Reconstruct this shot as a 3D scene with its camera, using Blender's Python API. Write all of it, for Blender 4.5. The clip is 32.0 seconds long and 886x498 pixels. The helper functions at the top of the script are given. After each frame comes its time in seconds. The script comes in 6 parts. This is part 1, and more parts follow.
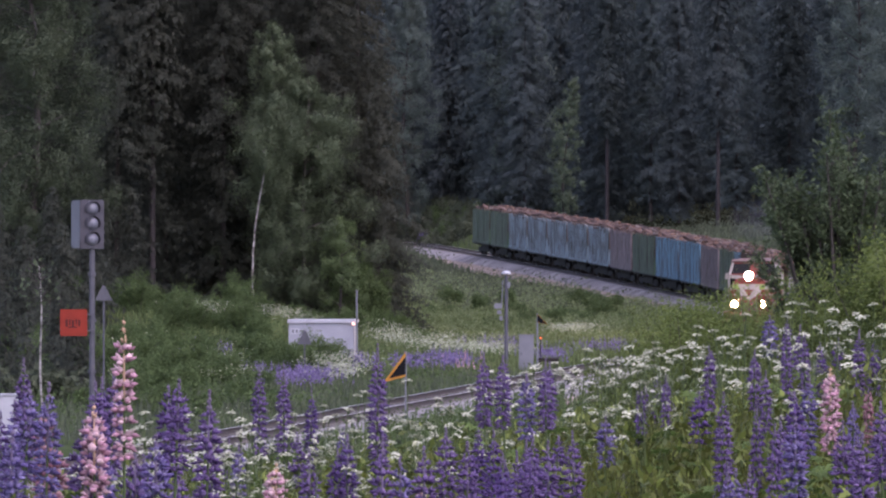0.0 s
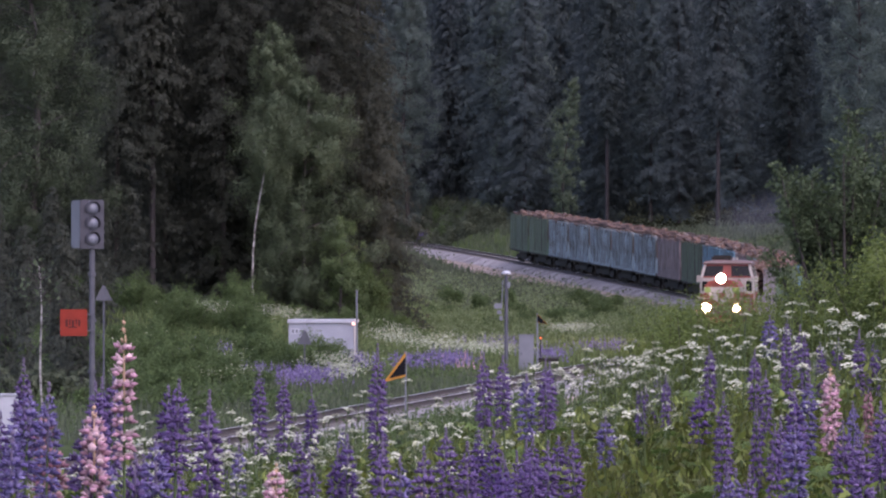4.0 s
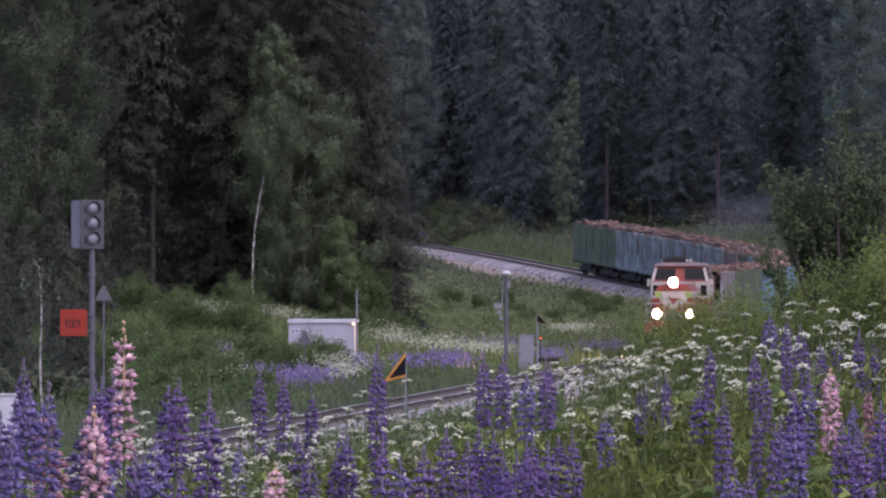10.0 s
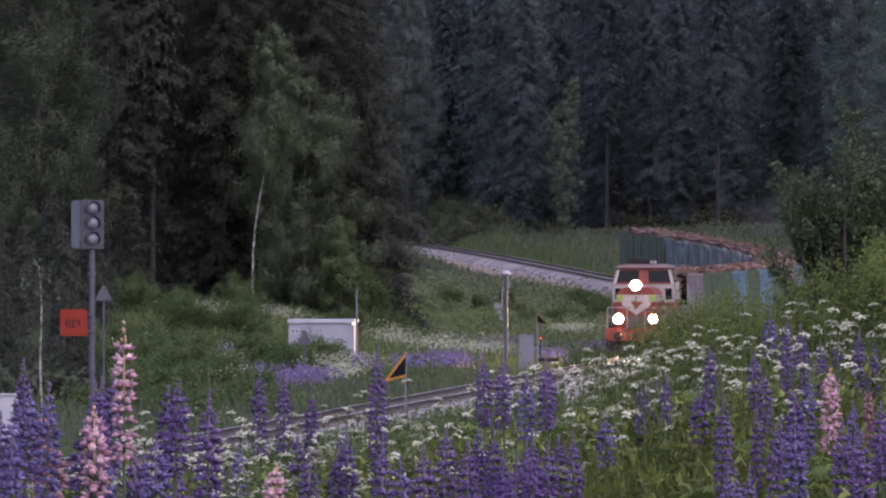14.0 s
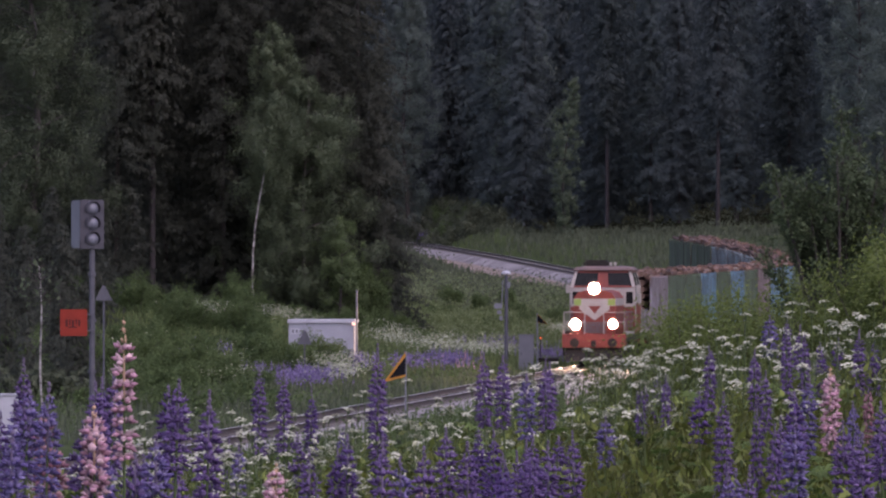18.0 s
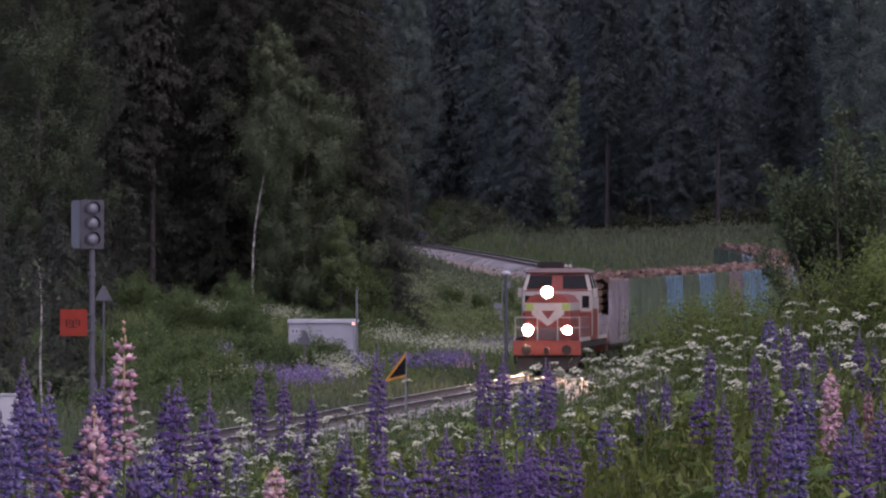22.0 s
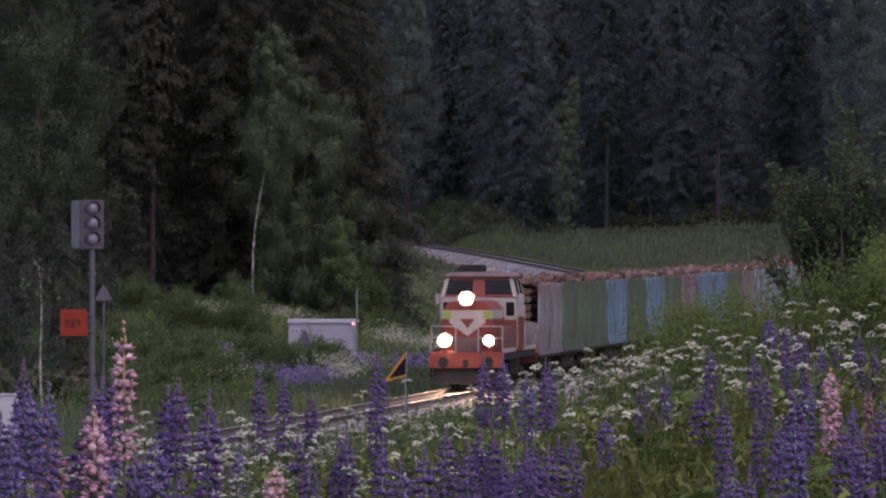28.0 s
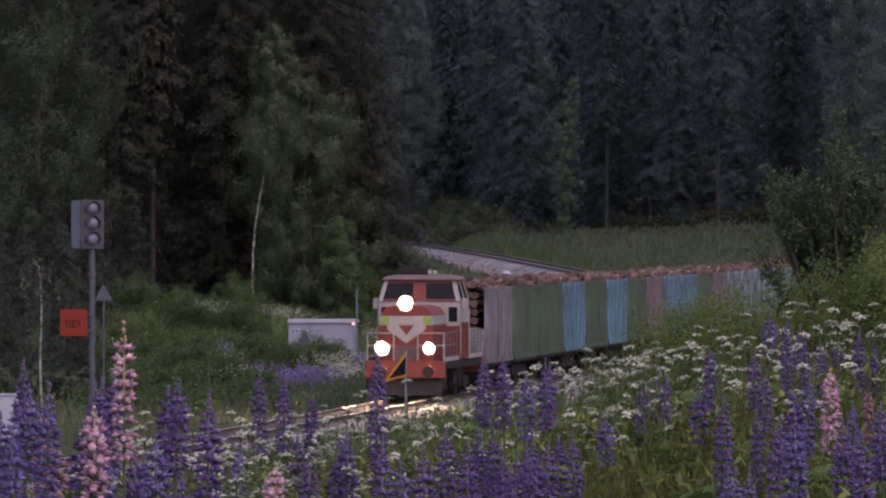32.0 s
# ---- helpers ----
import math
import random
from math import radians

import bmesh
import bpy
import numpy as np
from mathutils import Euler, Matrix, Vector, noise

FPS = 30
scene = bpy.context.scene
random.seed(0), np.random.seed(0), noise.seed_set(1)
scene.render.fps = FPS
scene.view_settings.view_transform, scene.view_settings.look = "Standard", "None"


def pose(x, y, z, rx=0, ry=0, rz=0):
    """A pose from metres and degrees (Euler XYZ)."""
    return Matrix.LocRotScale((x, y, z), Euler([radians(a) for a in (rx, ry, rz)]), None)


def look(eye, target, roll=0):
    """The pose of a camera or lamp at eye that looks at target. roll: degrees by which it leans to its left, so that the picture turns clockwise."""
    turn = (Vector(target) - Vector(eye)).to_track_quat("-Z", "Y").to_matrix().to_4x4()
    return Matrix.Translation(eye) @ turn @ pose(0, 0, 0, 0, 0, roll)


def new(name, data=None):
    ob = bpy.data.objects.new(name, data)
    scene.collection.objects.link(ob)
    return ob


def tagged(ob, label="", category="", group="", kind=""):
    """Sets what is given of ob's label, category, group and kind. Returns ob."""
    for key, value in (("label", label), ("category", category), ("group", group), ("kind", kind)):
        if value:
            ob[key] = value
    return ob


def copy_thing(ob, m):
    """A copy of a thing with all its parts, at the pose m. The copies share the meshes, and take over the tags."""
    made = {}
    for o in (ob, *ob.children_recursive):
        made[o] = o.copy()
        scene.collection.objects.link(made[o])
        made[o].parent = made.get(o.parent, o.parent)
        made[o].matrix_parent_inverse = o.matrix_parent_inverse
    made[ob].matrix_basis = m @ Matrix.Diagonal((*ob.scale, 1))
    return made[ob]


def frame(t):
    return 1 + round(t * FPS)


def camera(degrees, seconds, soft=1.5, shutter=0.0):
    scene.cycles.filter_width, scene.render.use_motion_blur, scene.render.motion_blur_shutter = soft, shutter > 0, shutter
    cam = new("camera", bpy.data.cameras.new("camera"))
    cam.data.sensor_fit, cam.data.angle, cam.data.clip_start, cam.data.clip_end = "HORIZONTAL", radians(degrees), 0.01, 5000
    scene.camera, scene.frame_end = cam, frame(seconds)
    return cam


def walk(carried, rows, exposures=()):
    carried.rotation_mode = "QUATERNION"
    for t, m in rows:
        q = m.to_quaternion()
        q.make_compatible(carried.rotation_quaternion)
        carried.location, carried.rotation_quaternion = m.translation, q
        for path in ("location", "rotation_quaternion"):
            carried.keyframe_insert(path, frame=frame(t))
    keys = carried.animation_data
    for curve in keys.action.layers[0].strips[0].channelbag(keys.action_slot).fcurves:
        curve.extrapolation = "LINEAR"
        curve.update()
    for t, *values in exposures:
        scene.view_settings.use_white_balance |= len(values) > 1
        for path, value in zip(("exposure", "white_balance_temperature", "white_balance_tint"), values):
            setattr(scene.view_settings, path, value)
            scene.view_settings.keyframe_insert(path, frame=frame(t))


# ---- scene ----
# camera: stands still on a tripod in the meadow, long lens
EYE_Z = 6.5
cam = camera(5.0, 32.0, 2.3)
STAND = pose(0, 0, EYE_Z, 89.911, 0, 0)
walk(cam, [(0.0, STAND), (32.0, STAND)], exposures=((0.0, 0.98, 6450, 33), (9.0, 0.86, 6450, 34), (19.0, 0.41, 6600, 36), (32.0, 0.16, 6750, 37)))

# light: late summer evening under a bright veil of cloud
SUN_ELEV, SUN_AZ = radians(52), radians(150)
world = bpy.data.worlds.new("evening_sky")
scene.world = world
world.use_nodes = True
wn, wl = world.node_tree.nodes, world.node_tree.links
sky = wn.new("ShaderNodeTexSky")
sky.sky_type = 'NISHITA'
sky.sun_disc = False
sky.sun_elevation, sky.sun_rotation = SUN_ELEV, SUN_AZ
sky.air_density, sky.dust_density, sky.ozone_density = 1.0, 2.0, 2.0
wl.new(sky.outputs[0], wn["Background"].inputs[0])
wn["Background"].inputs[1].default_value = 0.15
sun = new("sun", bpy.data.lights.new("sun", 'SUN'))
sun.data.energy, sun.data.angle, sun.data.color = 1.32, radians(108), (1.0, 0.94, 0.86)
sun.matrix_world = look((math.sin(SUN_AZ) * math.cos(SUN_ELEV) * 100, math.cos(SUN_AZ) * math.cos(SUN_ELEV) * 100, math.sin(SUN_ELEV) * 100), (0, 0, 0))


# ---- materials ----
def material(name, base, rough=0.7, metal=0.0, dark=None, scale=8.0, fine=60.0, bump=0.0, vary=0.0, spread=0.35, emit=0.0, spec=0.3, island=False, stretch=None, thin=0.0, each=0.0):
    """Two scales of noise between base and dark; vary shifts value from piece to piece, each shifts value and hue from plant to plant."""
    m = bpy.data.materials.new(name)
    m.use_nodes = True
    n, l = m.node_tree.nodes, m.node_tree.links
    p = n["Principled BSDF"]
    p.inputs["Roughness"].default_value, p.inputs["Metallic"].default_value = rough, metal
    p.inputs["Specular IOR Level"].default_value = spec
    dark = dark or tuple(c * 0.55 for c in base)
    tc = n.new("ShaderNodeTexCoord")
    src = tc.outputs["Object"]
    if stretch:
        mp = n.new("ShaderNodeMapping")
        mp.inputs["Scale"].default_value = stretch
        l.new(src, mp.inputs[0])
        src = mp.outputs[0]
    big, small = n.new("ShaderNodeTexNoise"), n.new("ShaderNodeTexNoise")
    big.inputs["Scale"].default_value, small.inputs["Scale"].default_value = scale, fine
    big.inputs["Detail"].default_value = 3
    small.inputs["Detail"].default_value = 2
    l.new(src, big.inputs["Vector"]), l.new(src, small.inputs["Vector"])
    add = n.new("ShaderNodeMath")
    add.operation = 'MULTIPLY_ADD'
    l.new(small.outputs[0], add.inputs[0])
    add.inputs[1].default_value = 0.5
    l.new(big.outputs[0], add.inputs[2])
    ramp = n.new("ShaderNodeMapRange")
    ramp.inputs[1].default_value, ramp.inputs[2].default_value = 0.75 - spread, 0.75 + spread
    l.new(add.outputs[0], ramp.inputs[0])
    mix = n.new("ShaderNodeMix")
    mix.data_type = 'RGBA'
    l.new(ramp.outputs[0], mix.inputs[0])
    mix.inputs[6].default_value, mix.inputs[7].default_value = (*dark, 1), (*base, 1)
    out = mix.outputs[2]
    if vary:
        if island:
            rnd = n.new("ShaderNodeNewGeometry").outputs["Random Per Island"]
        else:
            rnd = n.new("ShaderNodeObjectInfo").outputs["Random"]
        mr = n.new("ShaderNodeMapRange")
        mr.inputs[3].default_value, mr.inputs[4].default_value = 1 - vary, 1 + vary
        l.new(rnd, mr.inputs[0])
        hsv = n.new("ShaderNodeHueSaturation")
        l.new(mr.outputs[0], hsv.inputs["Value"]), l.new(out, hsv.inputs["Color"])
        out = hsv.outputs[0]
    if each:
        rnd = n.new("ShaderNodeObjectInfo").outputs["Random"]
        hsv = n.new("ShaderNodeHueSaturation")
        for k, (name, lo, hi) in enumerate((("Value", 1 - each, 1 + each), ("Hue", 0.5 - 0.06 * each, 0.5 + 0.06 * each))):
            turn = n.new("ShaderNodeMath")
            turn.operation = 'FRACT'
            step = n.new("ShaderNodeMath")
            step.operation = 'MULTIPLY'
            step.inputs[1].default_value = 1.0 + 6.0 * k
            l.new(rnd, step.inputs[0]), l.new(step.outputs[0], turn.inputs[0])
            mr = n.new("ShaderNodeMapRange")
            mr.inputs[3].default_value, mr.inputs[4].default_value = lo, hi
            l.new(turn.outputs[0], mr.inputs[0]), l.new(mr.outputs[0], hsv.inputs[name])
        l.new(out, hsv.inputs["Color"])
        out = hsv.outputs[0]
    l.new(out, p.inputs["Base Color"])
    if bump:
        bp = n.new("ShaderNodeBump")
        bp.inputs["Strength"].default_value, bp.inputs["Distance"].default_value = bump, 0.02
        l.new(add.outputs[0], bp.inputs["Height"]), l.new(bp.outputs[0], p.inputs["Normal"])
    if thin:
        tl, ms = n.new("ShaderNodeBsdfTranslucent"), n.new("ShaderNodeMixShader")
        l.new(out, tl.inputs["Color"])
        ms.inputs[0].default_value = thin
        l.new(p.outputs[0], ms.inputs[1]), l.new(tl.outputs[0], ms.inputs[2])
        l.new(ms.outputs[0], n["Material Output"].inputs["Surface"])
    if emit:
        l.new(out, p.inputs["Emission Color"])
        p.inputs["Emission Strength"].default_value = emit
    return m


M_GROUND = material("meadow_soil_grass", (0.060, 0.085, 0.028), 0.95, dark=(0.030, 0.045, 0.016), scale=0.25, fine=3.0, bump=0.3, spec=0.05)
# needle litter, darkened further for the shade between the trees
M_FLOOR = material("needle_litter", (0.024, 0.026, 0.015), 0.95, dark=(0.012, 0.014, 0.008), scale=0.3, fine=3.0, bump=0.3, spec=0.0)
M_BALLAST = material("crushed_stone", (0.255, 0.24, 0.245), 0.9, dark=(0.115, 0.106, 0.110), scale=0.4, fine=1.7, bump=0.6, spread=0.15)
M_SANDBANK = material("sandy_shoulder", (0.36, 0.27, 0.23), 0.95, dark=(0.10, 0.095, 0.07), scale=0.8, fine=9.0, bump=0.3)
# pale, half-diffuse base holds the sky's sheen on the rail heads
M_RAIL = material("rail_steel", (0.66, 0.64, 0.65), 0.34, 0.4, dark=(0.50, 0.47, 0.47), scale=3, fine=30)
M_RUST = material("rusty_rail_side", (0.070, 0.058, 0.054), 0.85, dark=(0.040, 0.033, 0.031), scale=2, fine=20)
M_SLEEPER = material("weathered_sleeper", (0.17, 0.155, 0.15), 0.85, scale=5, fine=40, bump=0.3, vary=0.3, stretch=(1, 8, 8))
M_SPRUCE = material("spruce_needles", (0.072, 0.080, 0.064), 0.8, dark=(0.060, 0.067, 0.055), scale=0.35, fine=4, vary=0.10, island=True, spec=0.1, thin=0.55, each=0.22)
# far spruces: the bluish distance haze is mixed into the needle colour
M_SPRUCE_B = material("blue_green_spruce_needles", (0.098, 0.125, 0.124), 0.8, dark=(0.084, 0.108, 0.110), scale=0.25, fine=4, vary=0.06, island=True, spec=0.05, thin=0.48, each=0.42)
M_BIRCHLEAF = material("birch_leaves", (0.108, 0.141, 0.082), 0.65, dark=(0.064, 0.086, 0.053), scale=0.35, fine=5, vary=0.15, island=True, spec=0.15, thin=0.3)
# far birches: leaf colour greyed and lightened to carry the haze
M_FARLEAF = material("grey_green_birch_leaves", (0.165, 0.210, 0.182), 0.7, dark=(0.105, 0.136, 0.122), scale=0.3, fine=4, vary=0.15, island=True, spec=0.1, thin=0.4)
# darker copy of the birch leaves, with the left crown's shade in it
M_SHADEBIRCH = material("dull_birch_leaves", (0.082, 0.106, 0.063), 0.65, dark=(0.046, 0.061, 0.039), scale=0.35, fine=5, vary=0.15, island=True, spec=0.15, thin=0.3)
# partly haze-tinted, between the near birch leaves and the far ones
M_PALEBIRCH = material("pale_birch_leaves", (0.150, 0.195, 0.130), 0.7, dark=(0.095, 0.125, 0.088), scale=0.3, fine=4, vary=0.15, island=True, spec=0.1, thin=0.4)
M_BUSHLEAF = material("willow_leaves", (0.160, 0.210, 0.052), 0.6, dark=(0.070, 0.100, 0.029), scale=0.9, fine=6, vary=0.35, island=True, spec=0.25, thin=0.35)
M_FRESH = material("fresh_aspen_leaves", (0.125, 0.178, 0.078), 0.65, dark=(0.066, 0.096, 0.045), scale=0.5, fine=5, vary=0.25, island=True, spec=0.2, thin=0.35)
M_WILLOW = material("willow_crown_leaves", (0.082, 0.118, 0.060), 0.6, dark=(0.044, 0.064, 0.034), scale=0.9, fine=6, vary=0.2, island=True, spec=0.15, thin=0.2)
M_SHRUB = material("shrub_leaves", (0.112, 0.164, 0.066), 0.75, dark=(0.054, 0.082, 0.034), scale=0.3, fine=3, vary=0.25, island=True, spec=0.1, thin=0.35)
M_FRINGE = material("dull_herb_leaves", (0.120, 0.144, 0.094), 0.8, dark=(0.070, 0.085, 0.057), scale=0.2, fine=3, vary=0.25, island=True, spec=0.1, thin=0.35)
M_BARK = material("spruce_bark", (0.075, 0.066, 0.064), 0.9, dark=(0.030, 0.026, 0.025), scale=2, fine=14, bump=0.5, stretch=(4, 4, 0.6))
M_GREYBARK = material("grey_bark", (0.046, 0.041, 0.044), 0.9, dark=(0.025, 0.022, 0.024), scale=2, fine=14, bump=0.5, stretch=(4, 4, 0.6))
M_BIRCHBARK = material("birch_bark", (0.36, 0.35, 0.345), 0.7, dark=(0.06, 0.055, 0.05), scale=1.2, fine=7, bump=0.3, spread=0.16, stretch=(1, 1, 2.5))
M_GREY = material("grey_painted_steel", (0.20, 0.21, 0.245), 0.55, scale=2, fine=25, spread=0.6)
M_POLE = material("galvanised_pole", (0.105, 0.108, 0.132), 0.6, 0.1, scale=3, fine=25)
M_WHITEPAINT = material("white_sheet_metal", (0.41, 0.425, 0.475), 0.5, dark=(0.33, 0.34, 0.385), scale=1.2, fine=12)
# the hut's white sheet metal, darkened because its front lies in shade
M_HUT = material("pale_grey_hut_wall", (0.315, 0.33, 0.385), 0.55, dark=(0.25, 0.26, 0.305), scale=1.2, fine=12)
M_FACE = material("blue_black_face_plate", (0.072, 0.072, 0.092), 0.6, scale=4, fine=30)
M_BANKGRASS = material("bank_grass_blades", (0.162, 0.205, 0.090), 0.8, dark=(0.078, 0.105, 0.042), scale=0.25, fine=2, vary=0.3, island=True, spec=0.1, thin=0.35)
M_BLACK = material("black_paint", (0.009, 0.009, 0.011), 0.75, scale=4, fine=30, spec=0.1)
M_YELLOW = material("yellow_reflective", (0.44, 0.20, 0.025), 0.5, dark=(0.32, 0.14, 0.018), scale=4, fine=30)
M_ORANGE = material("orange_red_plate", (0.245, 0.024, 0.011), 0.65, dark=(0.175, 0.018, 0.009), scale=4, fine=30)
M_DARKRED = material("dark_red_lettering", (0.075, 0.012, 0.010), 0.7, scale=4, fine=30)
M_LENS = material("signal_glass", (0.15, 0.16, 0.20), 0.4, dark=(0.08, 0.085, 0.115), scale=9, fine=30, spec=0.5)
M_RED = material("loco_red_paint", (0.225, 0.046, 0.034), 0.5, dark=(0.115, 0.030, 0.024), scale=1.0, fine=9, spread=0.35)
M_CREAM = material("loco_white_paint", (0.44, 0.41, 0.39), 0.55, dark=(0.22, 0.20, 0.19), scale=1.0, fine=9, spread=0.45)
M_LOCOGREY = material("loco_roof_grey", (0.16, 0.15, 0.16), 0.6, scale=1.5, fine=12)
M_LOCOROOF = material("faded_roof_paint", (0.20, 0.135, 0.13), 0.65, dark=(0.10, 0.08, 0.08), scale=1.5, fine=12)
M_UNDER = material("brake_dust_black", (0.030, 0.025, 0.023), 0.85, dark=(0.014, 0.012, 0.011), scale=2, fine=14)
M_WHEEL = material("worn_wheel_steel", (0.10, 0.085, 0.075), 0.55, 0.6, scale=3, fine=20)
M_GLASS = material("cab_window_glass", (0.012, 0.013, 0.015), 0.25, scale=2, fine=10, spec=0.12)
M_HEADLAMP = material("headlamp_glow", (1.0, 0.70, 0.38), 0.3, dark=(1.0, 0.70, 0.38), scale=1, fine=2, emit=3000.0)
# glow put in for headlight thrown back by a red reflective marker
M_REDMARK = material("red_lamp_glow", (1.0, 0.16, 0.04), 0.3, dark=(1.0, 0.13, 0.03), scale=1, fine=2, emit=1.2)
M_HUTLAMP = material("warm_white_lamp_glow", (1.0, 0.62, 0.50), 0.3, dark=(1.0, 0.56, 0.42), scale=1, fine=2, emit=0.9)
M_LIME = material("lime_reflective_panel", (0.24, 0.34, 0.09), 0.5, dark=(0.18, 0.26, 0.07), scale=4, fine=30)
M_SAGE = material("sage_green_herbs", (0.225, 0.275, 0.140), 0.8, dark=(0.122, 0.158, 0.078), scale=0.22, fine=2, vary=0.25, island=True, spec=0.1, thin=0.35)
M_LOGBARK = material("pine_and_birch_bark", (0.195, 0.112, 0.082), 0.9, dark=(0.060, 0.040, 0.034), scale=1.2, fine=9, bump=0.4, vary=0.65, stretch=(0.5, 3, 3))
M_PALELOG = material("pale_peeled_log", (0.34, 0.27, 0.22), 0.85, dark=(0.13, 0.095, 0.08), scale=1.5, fine=10, vary=0.35, stretch=(0.5, 3, 3))
M_LOGEND = material("sawn_log_end", (0.18, 0.112, 0.085), 0.85, dark=(0.075, 0.046, 0.038), scale=1.5, fine=14, vary=0.5)


def wagon_paint(name, base, dark, grain=2.6, spread=0.13):
    return material(name, base, 0.75, dark=dark, scale=0.9, fine=7, bump=0.2, spread=spread, vary=0.16, stretch=(grain, grain, grain * 0.2))


# near-black colour for the shade seen through the wagon wall gaps
M_GAPSHADE = material("rusty_dark_steel", (0.045, 0.030, 0.025), 0.9, dark=(0.016, 0.012, 0.011), scale=1.5, fine=10)
M_WGREEN = wagon_paint("faded_green_paint", (0.094, 0.152, 0.094), (0.044, 0.040, 0.034), 3.0, 0.2)
M_WBLUE = wagon_paint("faded_blue_paint", (0.128, 0.285, 0.400), (0.066, 0.074, 0.082), 3.2, 0.12)
M_WLIGHT = wagon_paint("chalky_light_blue_paint", (0.245, 0.335, 0.385), (0.080, 0.074, 0.072), 5.5, 0.09)
M_WGREY = wagon_paint("weathered_grey_paint", (0.255, 0.236, 0.270), (0.092, 0.066, 0.060), 3.0, 0.13)
M_WPINK = wagon_paint("weathered_pinkish_grey_paint", (0.225, 0.180, 0.190), (0.082, 0.062, 0.062), 4.5, 0.10)


# ---- mesh helpers ----
def part(name, bm, mat, parent=None, label="", smooth=False):
    me = bpy.data.meshes.new(name)
    bm.to_mesh(me)
    bm.free()
    for mm in (mat if isinstance(mat, (list, tuple)) else [mat]):
        me.materials.append(mm)
    if smooth:
        me.polygons.foreach_set("use_smooth", [True] * len(me.polygons))
    ob = new(name, me)
    ob.parent = parent
    if label:
        ob["label"] = label
    return ob


def array_mesh(name, verts, faces, mat, parent=None, mats=None):
    """A mesh from arrays of vertices and of equal-sided faces."""
    me = bpy.data.meshes.new(name)
    verts, faces = np.asarray(verts, np.float32), np.asarray(faces, np.int32)
    k = faces.shape[1]
    me.vertices.add(len(verts)), me.loops.add(faces.size), me.polygons.add(len(faces))
    me.vertices.foreach_set("co", verts.ravel())
    me.loops.foreach_set("vertex_index", faces.ravel())
    me.polygons.foreach_set("loop_start", np.arange(len(faces), dtype=np.int32) * k)
    for mm in (mat if isinstance(mat, (list, tuple)) else [mat]):
        me.materials.append(mm)
    if mats is not None:
        me.polygons.foreach_set("material_index", np.asarray(mats, np.int32))
    me.update(calc_edges=True)
    ob = new(name, me)
    ob.parent = parent
    return ob


def like(ob, m, parent=None):
    """Another object on the same mesh."""
    o = new(ob.name.split(".")[0], ob.data)
    o.parent = parent
    o.matrix_local = m
    if "label" in ob:
        o["label"] = ob["label"]
    return o


def box(bm, x0, x1, y0, y1, z0, z1, bevel=0.0, mi=0):
    before = set(bm.faces)
    vs = bmesh.ops.create_cube(bm, size=1.0, matrix=Matrix.Translation(((x0 + x1) / 2, (y0 + y1) / 2, (z0 + z1) / 2)) @ Matrix.Diagonal((x1 - x0, y1 - y0, z1 - z0, 1)))["verts"]
    if bevel:
        bmesh.ops.bevel(bm, geom=list({e for v in vs for e in v.link_edges}), offset=bevel, segments=2, affect='EDGES', clamp_overlap=True)
    for f in bm.faces:
        if f not in before:
            f.material_index = mi
    return bm


def rod(bm, a, b, r0, r1=None, sides=8, mi=0):
    """A tapered round bar from a to b."""
    a, b = Vector(a), Vector(b)
    before = set(bm.faces)
    turn = (b - a).to_track_quat("Z", "Y").to_matrix().to_4x4()
    bmesh.ops.create_cone(bm, cap_ends=True, segments=sides, radius1=r0, radius2=r0 if r1 is None else r1, depth=(b - a).length, matrix=Matrix.Translation((a + b) / 2) @ turn)
    for f in bm.faces:
        if f not in before:
            f.material_index = mi
    return bm


def prism(bm, outline, y0, y1, mi=0):
    """An outline in x and z, pulled along y."""
    a = [bm.verts.new((x, y0, z)) for x, z in outline]
    b = [bm.verts.new((x, y1, z)) for x, z in outline]
    fs = [bm.faces.new(a), bm.faces.new(b[::-1])]
    for i in range(len(a)):
        fs.append(bm.faces.new((a[i], b[i], b[i - 1], a[i - 1])))
    for f in fs:
        f.material_index = mi
    bmesh.ops.recalc_face_normals(bm, faces=fs)
    return bm


def empty(name, m, label, category, group="", kind=""):
    e = new(name)
    e.empty_display_size = 0.3
    e.matrix_basis = m
    return tagged(e, label, category, group, kind)


# ---- the railway line in plan: x and rail height along the depth y ----
TY = np.arange(120.0, 1400.0, 1.0)
slope = np.interp(TY, (629.0, 759.0), (0.085, -0.108))
TX = np.cumsum(slope)
TX += -1.35 - np.interp(378.0, TY, TX)
TZ = np.interp(TY, (600, 650, 694, 738, 815, 890, 950, 1100, 1400), (0.3, 0.42, 0.85, 1.6, 3.2, 4.65, 5.6, 6.6, 7.5))
TZ = np.convolve(np.pad(TZ, 20, mode="edge"), np.ones(41) / 41, "valid")
TS = np.concatenate(([0], np.cumsum(np.hypot(np.diff(TX), np.diff(TY)))))


def line_at(s):
    """The track's centre at arc length s."""
    return Vector((np.interp(s, TS, TX), np.interp(s, TS, TY), np.interp(s, TS, TZ)))


def smooth_step(v, a, b):
    u = np.clip((v - a) / (b - a), 0, 1)
    return u * u * (3 - 2 * u)


def ripple(x, y, wave):
    return np.sin(x / wave + 1.3 * np.sin(y / wave * 0.7)) * np.cos(y / wave * 0.9 + 0.6 * np.sin(x / wave * 1.3))


